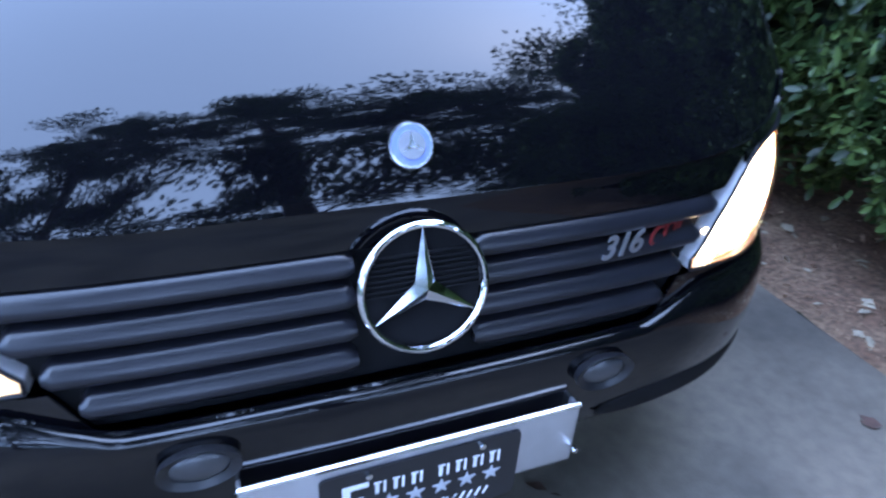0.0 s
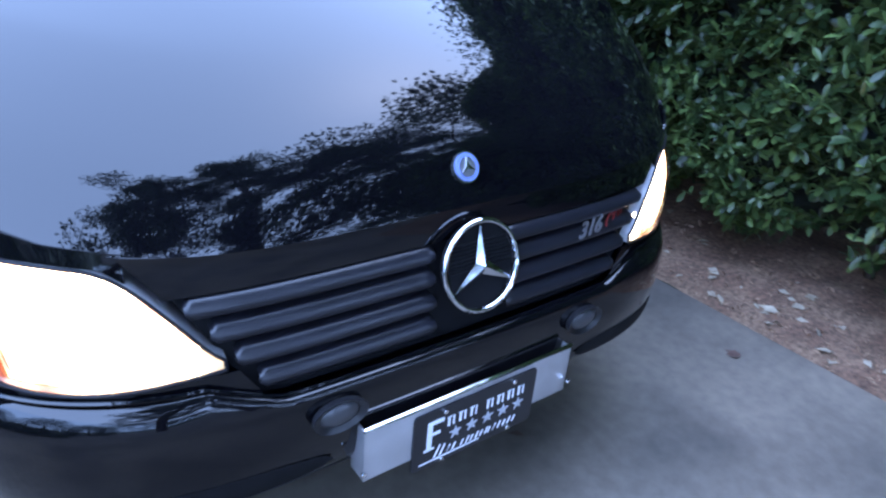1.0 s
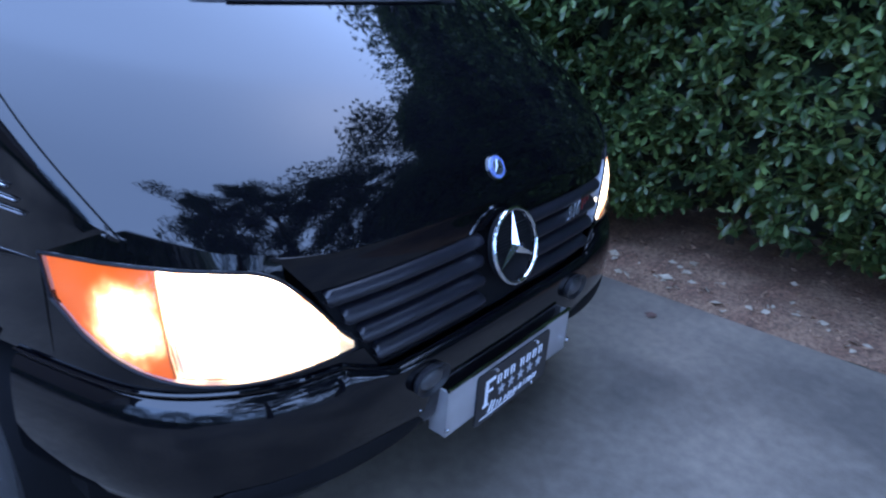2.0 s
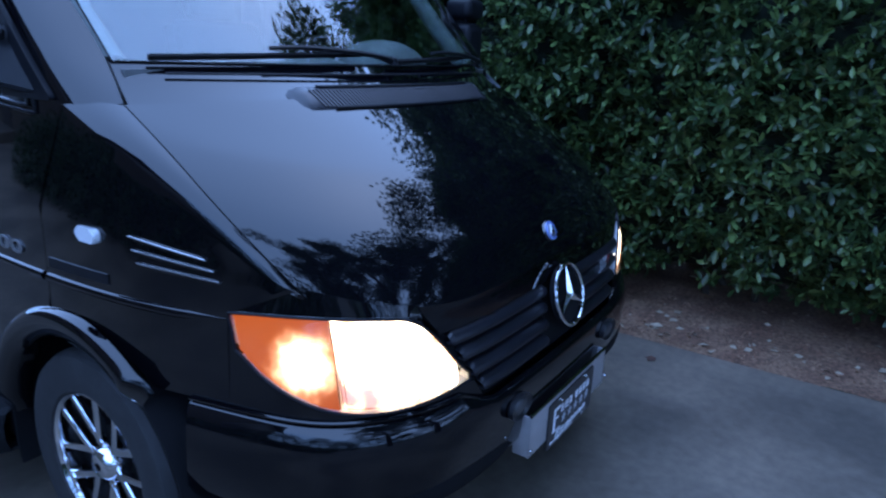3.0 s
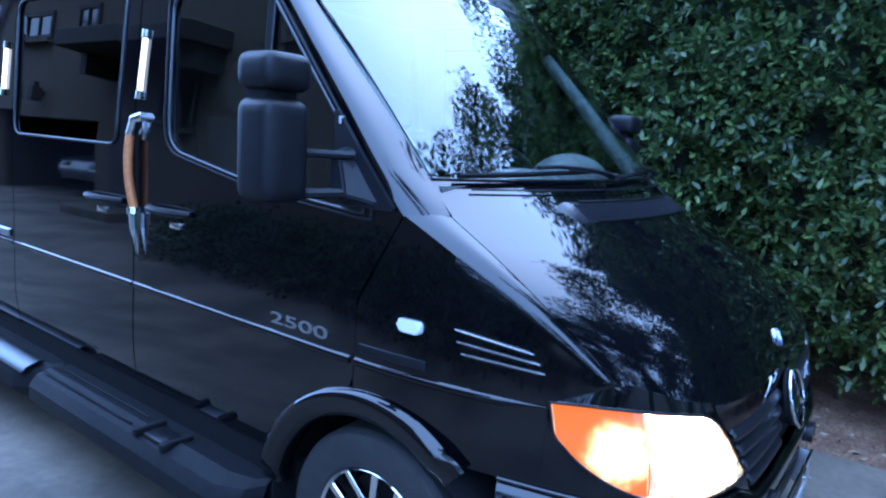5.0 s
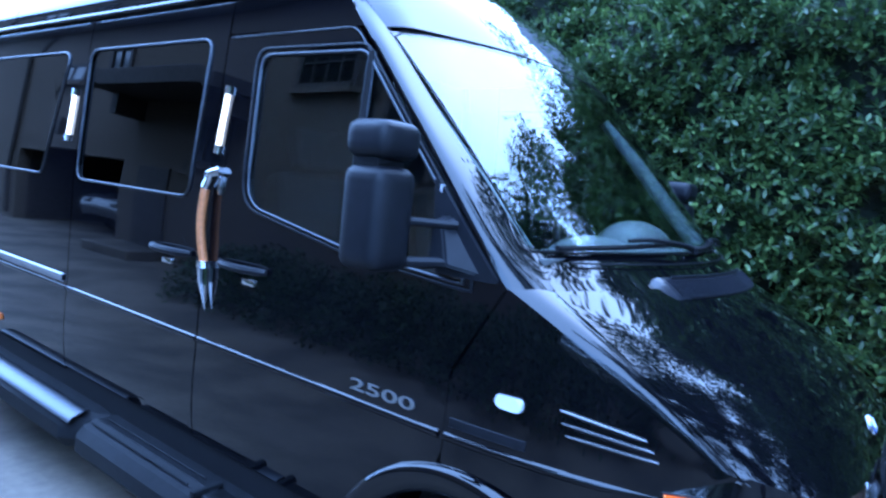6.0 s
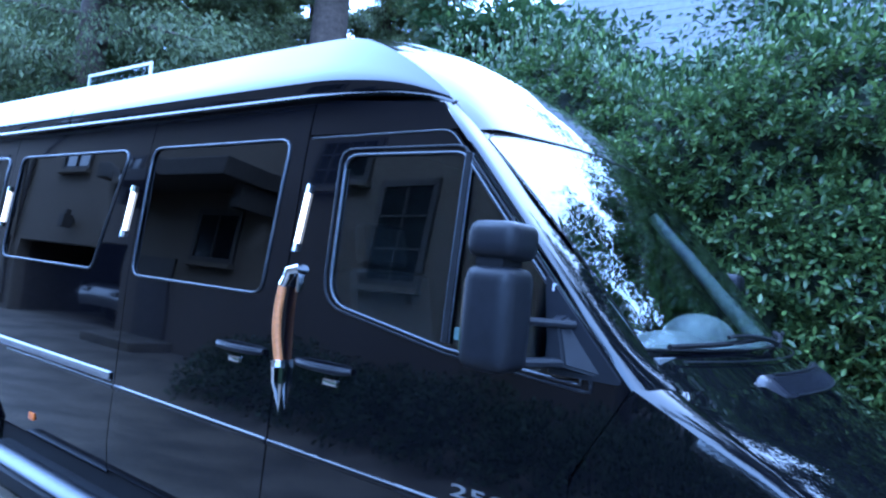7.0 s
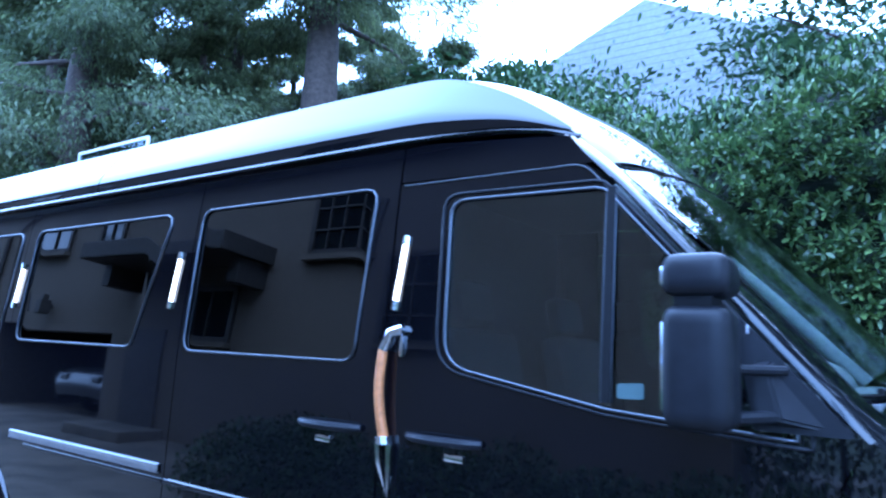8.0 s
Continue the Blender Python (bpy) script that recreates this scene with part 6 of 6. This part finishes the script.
vpart("collar", tube([(-0.968, 2.783, 1.142), (-0.968, 2.781, 1.118)], [0.024, 0.026], 12), CHROME, grab)
bm = bmesh.new()
for sgn in (-1, 1):
    a = [bm.verts.new((-0.968 - 0.007, 2.780 + sgn * 0.031, 1.12)), bm.verts.new((-0.968 + 0.007, 2.780 + sgn * 0.031, 1.12)), bm.verts.new((-0.968 + 0.007, 2.780 + sgn * 0.014, 1.12)), bm.verts.new((-0.968 - 0.009, 2.780 + sgn * 0.014, 1.12))]
    mid = [bm.verts.new((-0.967 - 0.006, 2.776 + sgn * 0.027, 1.06)), bm.verts.new((-0.967 + 0.006, 2.776 + sgn * 0.027, 1.06)), bm.verts.new((-0.967 + 0.006, 2.776 + sgn * 0.012, 1.06)), bm.verts.new((-0.967 - 0.008, 2.776 + sgn * 0.012, 1.06))]
    tip = bm.verts.new((-0.966, 2.760, 0.962))
    for i in range(4):
        j = (i + 1) % 4
        bm.faces.new((a[i], a[j], mid[j], mid[i]))
        bm.faces.new((mid[i], mid[j], tip))
    bm.faces.new(a)
vpart("pointed_end", bm, CHROME, grab, "chrome spear-shaped end", smooth=False)
vpart("handle_bracket", box(-0.955, -0.93, 2.738, 2.750, 1.385, 1.45, 0.004), CHROME, grab)

# wheels
def build_wheel(sd, y):
    wheel = vpart("wheel", moved(spun([(0.09, 0.2), (0.112, 0.215), (0.115, 0.25), (0.118, 0.28), (0.110, 0.308), (0.088, 0.320), (0.0, 0.324), (-0.088, 0.320), (-0.110, 0.308), (-0.118, 0.28), (-0.112, 0.215), (-0.09, 0.2)], 56), Matrix.Translation((sd * 0.82, y, 0.322))), RUBBER, label="black tyre on a polished multi-spoke wheel", angle=25)
    at = Matrix.Translation((sd * 0.82, y, 0.322)) @ Matrix.Diagonal((sd, 1, 1, 1))
    vpart("rim", moved(spun([(0.10, 0.214), (0.108, 0.206), (0.10, 0.198), (0.06, 0.192), (-0.09, 0.19), (-0.10, 0.2)], 48), Matrix(at)), CHROME, wheel, "polished rim")
    vpart("brake_disc", moved(spun([(0.02, 0.02), (0.02, 0.17), (0.0, 0.17), (0.0, 0.02)], 32), Matrix(at)), MATTE, wheel)
    for k in range(6):
        for off in (-0.11, 0.11):
            a = math.tau * (k + 0.2) / 6
            m = Matrix(at) @ Matrix.Rotation(a, 4, "X")
            o, w = off * 0.30, 0.011
            side = 1 if off > 0 else -1
            pts = [(0.084, o - w, 0.04), (0.084, o + w, 0.04), (0.094, o + w + side * 0.014, 0.206), (0.094, o - w + side * 0.010, 0.206)]
            bm = bmesh.new()
            face, rear = [bm.verts.new(p) for p in pts], [bm.verts.new((p[0] - 0.022, p[1], p[2])) for p in pts]
            bm.faces.new(face)
            bm.faces.new(rear[::-1])
            for i in range(4):
                bm.faces.new((face[i], rear[i], rear[(i + 1) % 4], face[(i + 1) % 4]))
            bmesh.ops.bevel(bm, geom=bm.edges[:], offset=0.003, segments=1, affect="EDGES")
            vpart("spoke", moved(bm, m), CHROME, wheel, angle=30)
    vpart("hub_cap", moved(spun([(0.06, 0.01), (0.105, 0.012), (0.104, 0.03), (0.095, 0.042), (0.06, 0.055), (0.04, 0.05)], 24), Matrix(at)), CHROME, wheel)
    return wheel


for y in (1.59, 5.58):
    for sd in (-1, 1):
        build_wheel(sd, y)

# the inside: floor, dash, binnacle, wheel, seats, bulkhead, and the closed rear
vpart("floor_pan", box(-0.86, 0.86, 1.1, 6.85, 0.32, 0.40), MATTE)
dash_grid = loft([[(-0.80, 1.50, 1.335), (0, 1.42, 1.340), (0.80, 1.50, 1.335)], [(-0.80, 1.66, 1.325), (0, 1.62, 1.335), (0.80, 1.66, 1.325)], [(-0.82, 1.86, 1.27), (0, 1.84, 1.285), (0.82, 1.86, 1.27)], [(-0.84, 1.93, 1.05), (0, 1.92, 1.05), (0.84, 1.93, 1.05)]], 20, 24)
dash = vpart("dashboard", sheet(dash_grid, 0.03, flip=True), DASH, label="grey dashboard behind the windshield")
hump = bmesh.new()
bmesh.ops.create_uvsphere(hump, u_segments=28, v_segments=14, radius=1)
vpart("instrument_hood", moved(hump, Matrix.Translation((0.42, 1.74, 1.31)) @ Matrix.Diagonal((0.24, 0.15, 0.125, 1))), DASH, dash, "rounded instrument hood")
hump = bmesh.new()
bmesh.ops.create_uvsphere(hump, u_segments=28, v_segments=14, radius=1)
vpart("dash_pad", moved(hump, Matrix.Translation((-0.02, 1.72, 1.30)) @ Matrix.Diagonal((0.26, 0.13, 0.07, 1))), DASH, dash)
ringp = [(0.42 + 0.20 * math.cos(a), 1.98 + 0.09 * math.sin(a), 1.25 + 0.18 * math.sin(a)) for a in np.linspace(0, math.tau, 40, endpoint=False)]
steer = vpart("steering_wheel", tube(ringp, 0.015, 8, True), TRIM, dash)
for a in (0.3, math.pi - 0.3, -math.pi / 2):
    vpart("wheel_spoke", tube([(0.42, 1.97, 1.24), (0.42 + 0.2 * math.cos(a), 1.98 + 0.09 * math.sin(a), 1.25 + 0.18 * math.sin(a))], 0.012, 6), TRIM, steer)
for x in (-0.45, 0.45):
    seat = vpart("cab_seat", joined(box(x - 0.25, x + 0.25, 2.15, 2.62, 0.72, 0.90, 0.05, 3), moved(box(-0.25, 0.25, -0.06, 0.06, 0, 0.62, 0.05, 3), Matrix.Translation((x, 2.66, 0.88)) @ Matrix.Rotation(radians(-12), 4, "X")), box(x - 0.2, x + 0.2, 2.2, 2.6, 0.40, 0.73)), SEAT, label="dark cab seat")
    vpart("headrest", moved(box(-0.13, 0.13, -0.045, 0.045, 0, 0.18, 0.04, 3), Matrix.Translation((x, 2.80, 1.50)) @ Matrix.Rotation(radians(-12), 4, "X")), SEAT, seat)
vpart("partition", box(-0.84, 0.84, 3.05, 3.08, 0.4, 2.08), SEAT)
for sd in (-1, 1):
    vpart("pillar_trim", tube([(sd * 0.785, 1.58, 1.34), (sd * 0.785, 1.72, 1.48), (sd * 0.80, 1.93, 1.70), (sd * 0.80, 2.12, 1.89)], [0.036, 0.036, 0.032, 0.026], 12), PALE_TRIM, None, "pale grey inner pillar trim")
vpart("headliner", box(-0.80, 0.80, 2.3, 6.8, 2.075, 2.09), SEAT)
vpart("rear_door", box(-0.90, 0.90, 6.85, 6.90, 0.42, 2.11, 0.02), PAINT, label="black rear doors")
vpart("rear_bumper", box(-0.92, 0.92, 6.86, 7.02, 0.40, 0.56, 0.03), TRIM)
vpart("firewall", box(-0.78, 0.78, 1.26, 1.30, 0.40, 1.08), MATTE)
vpart("radiator", box(-0.60, 0.60, 0.86, 0.90, 0.36, 0.84), MATTE)
vpart("chassis_rail", box(-0.45, -0.35, 0.9, 6.8, 0.30, 0.42), MATTE)
vpart("chassis_rail", box(0.35, 0.45, 0.9, 6.8, 0.30, 0.42), MATTE)
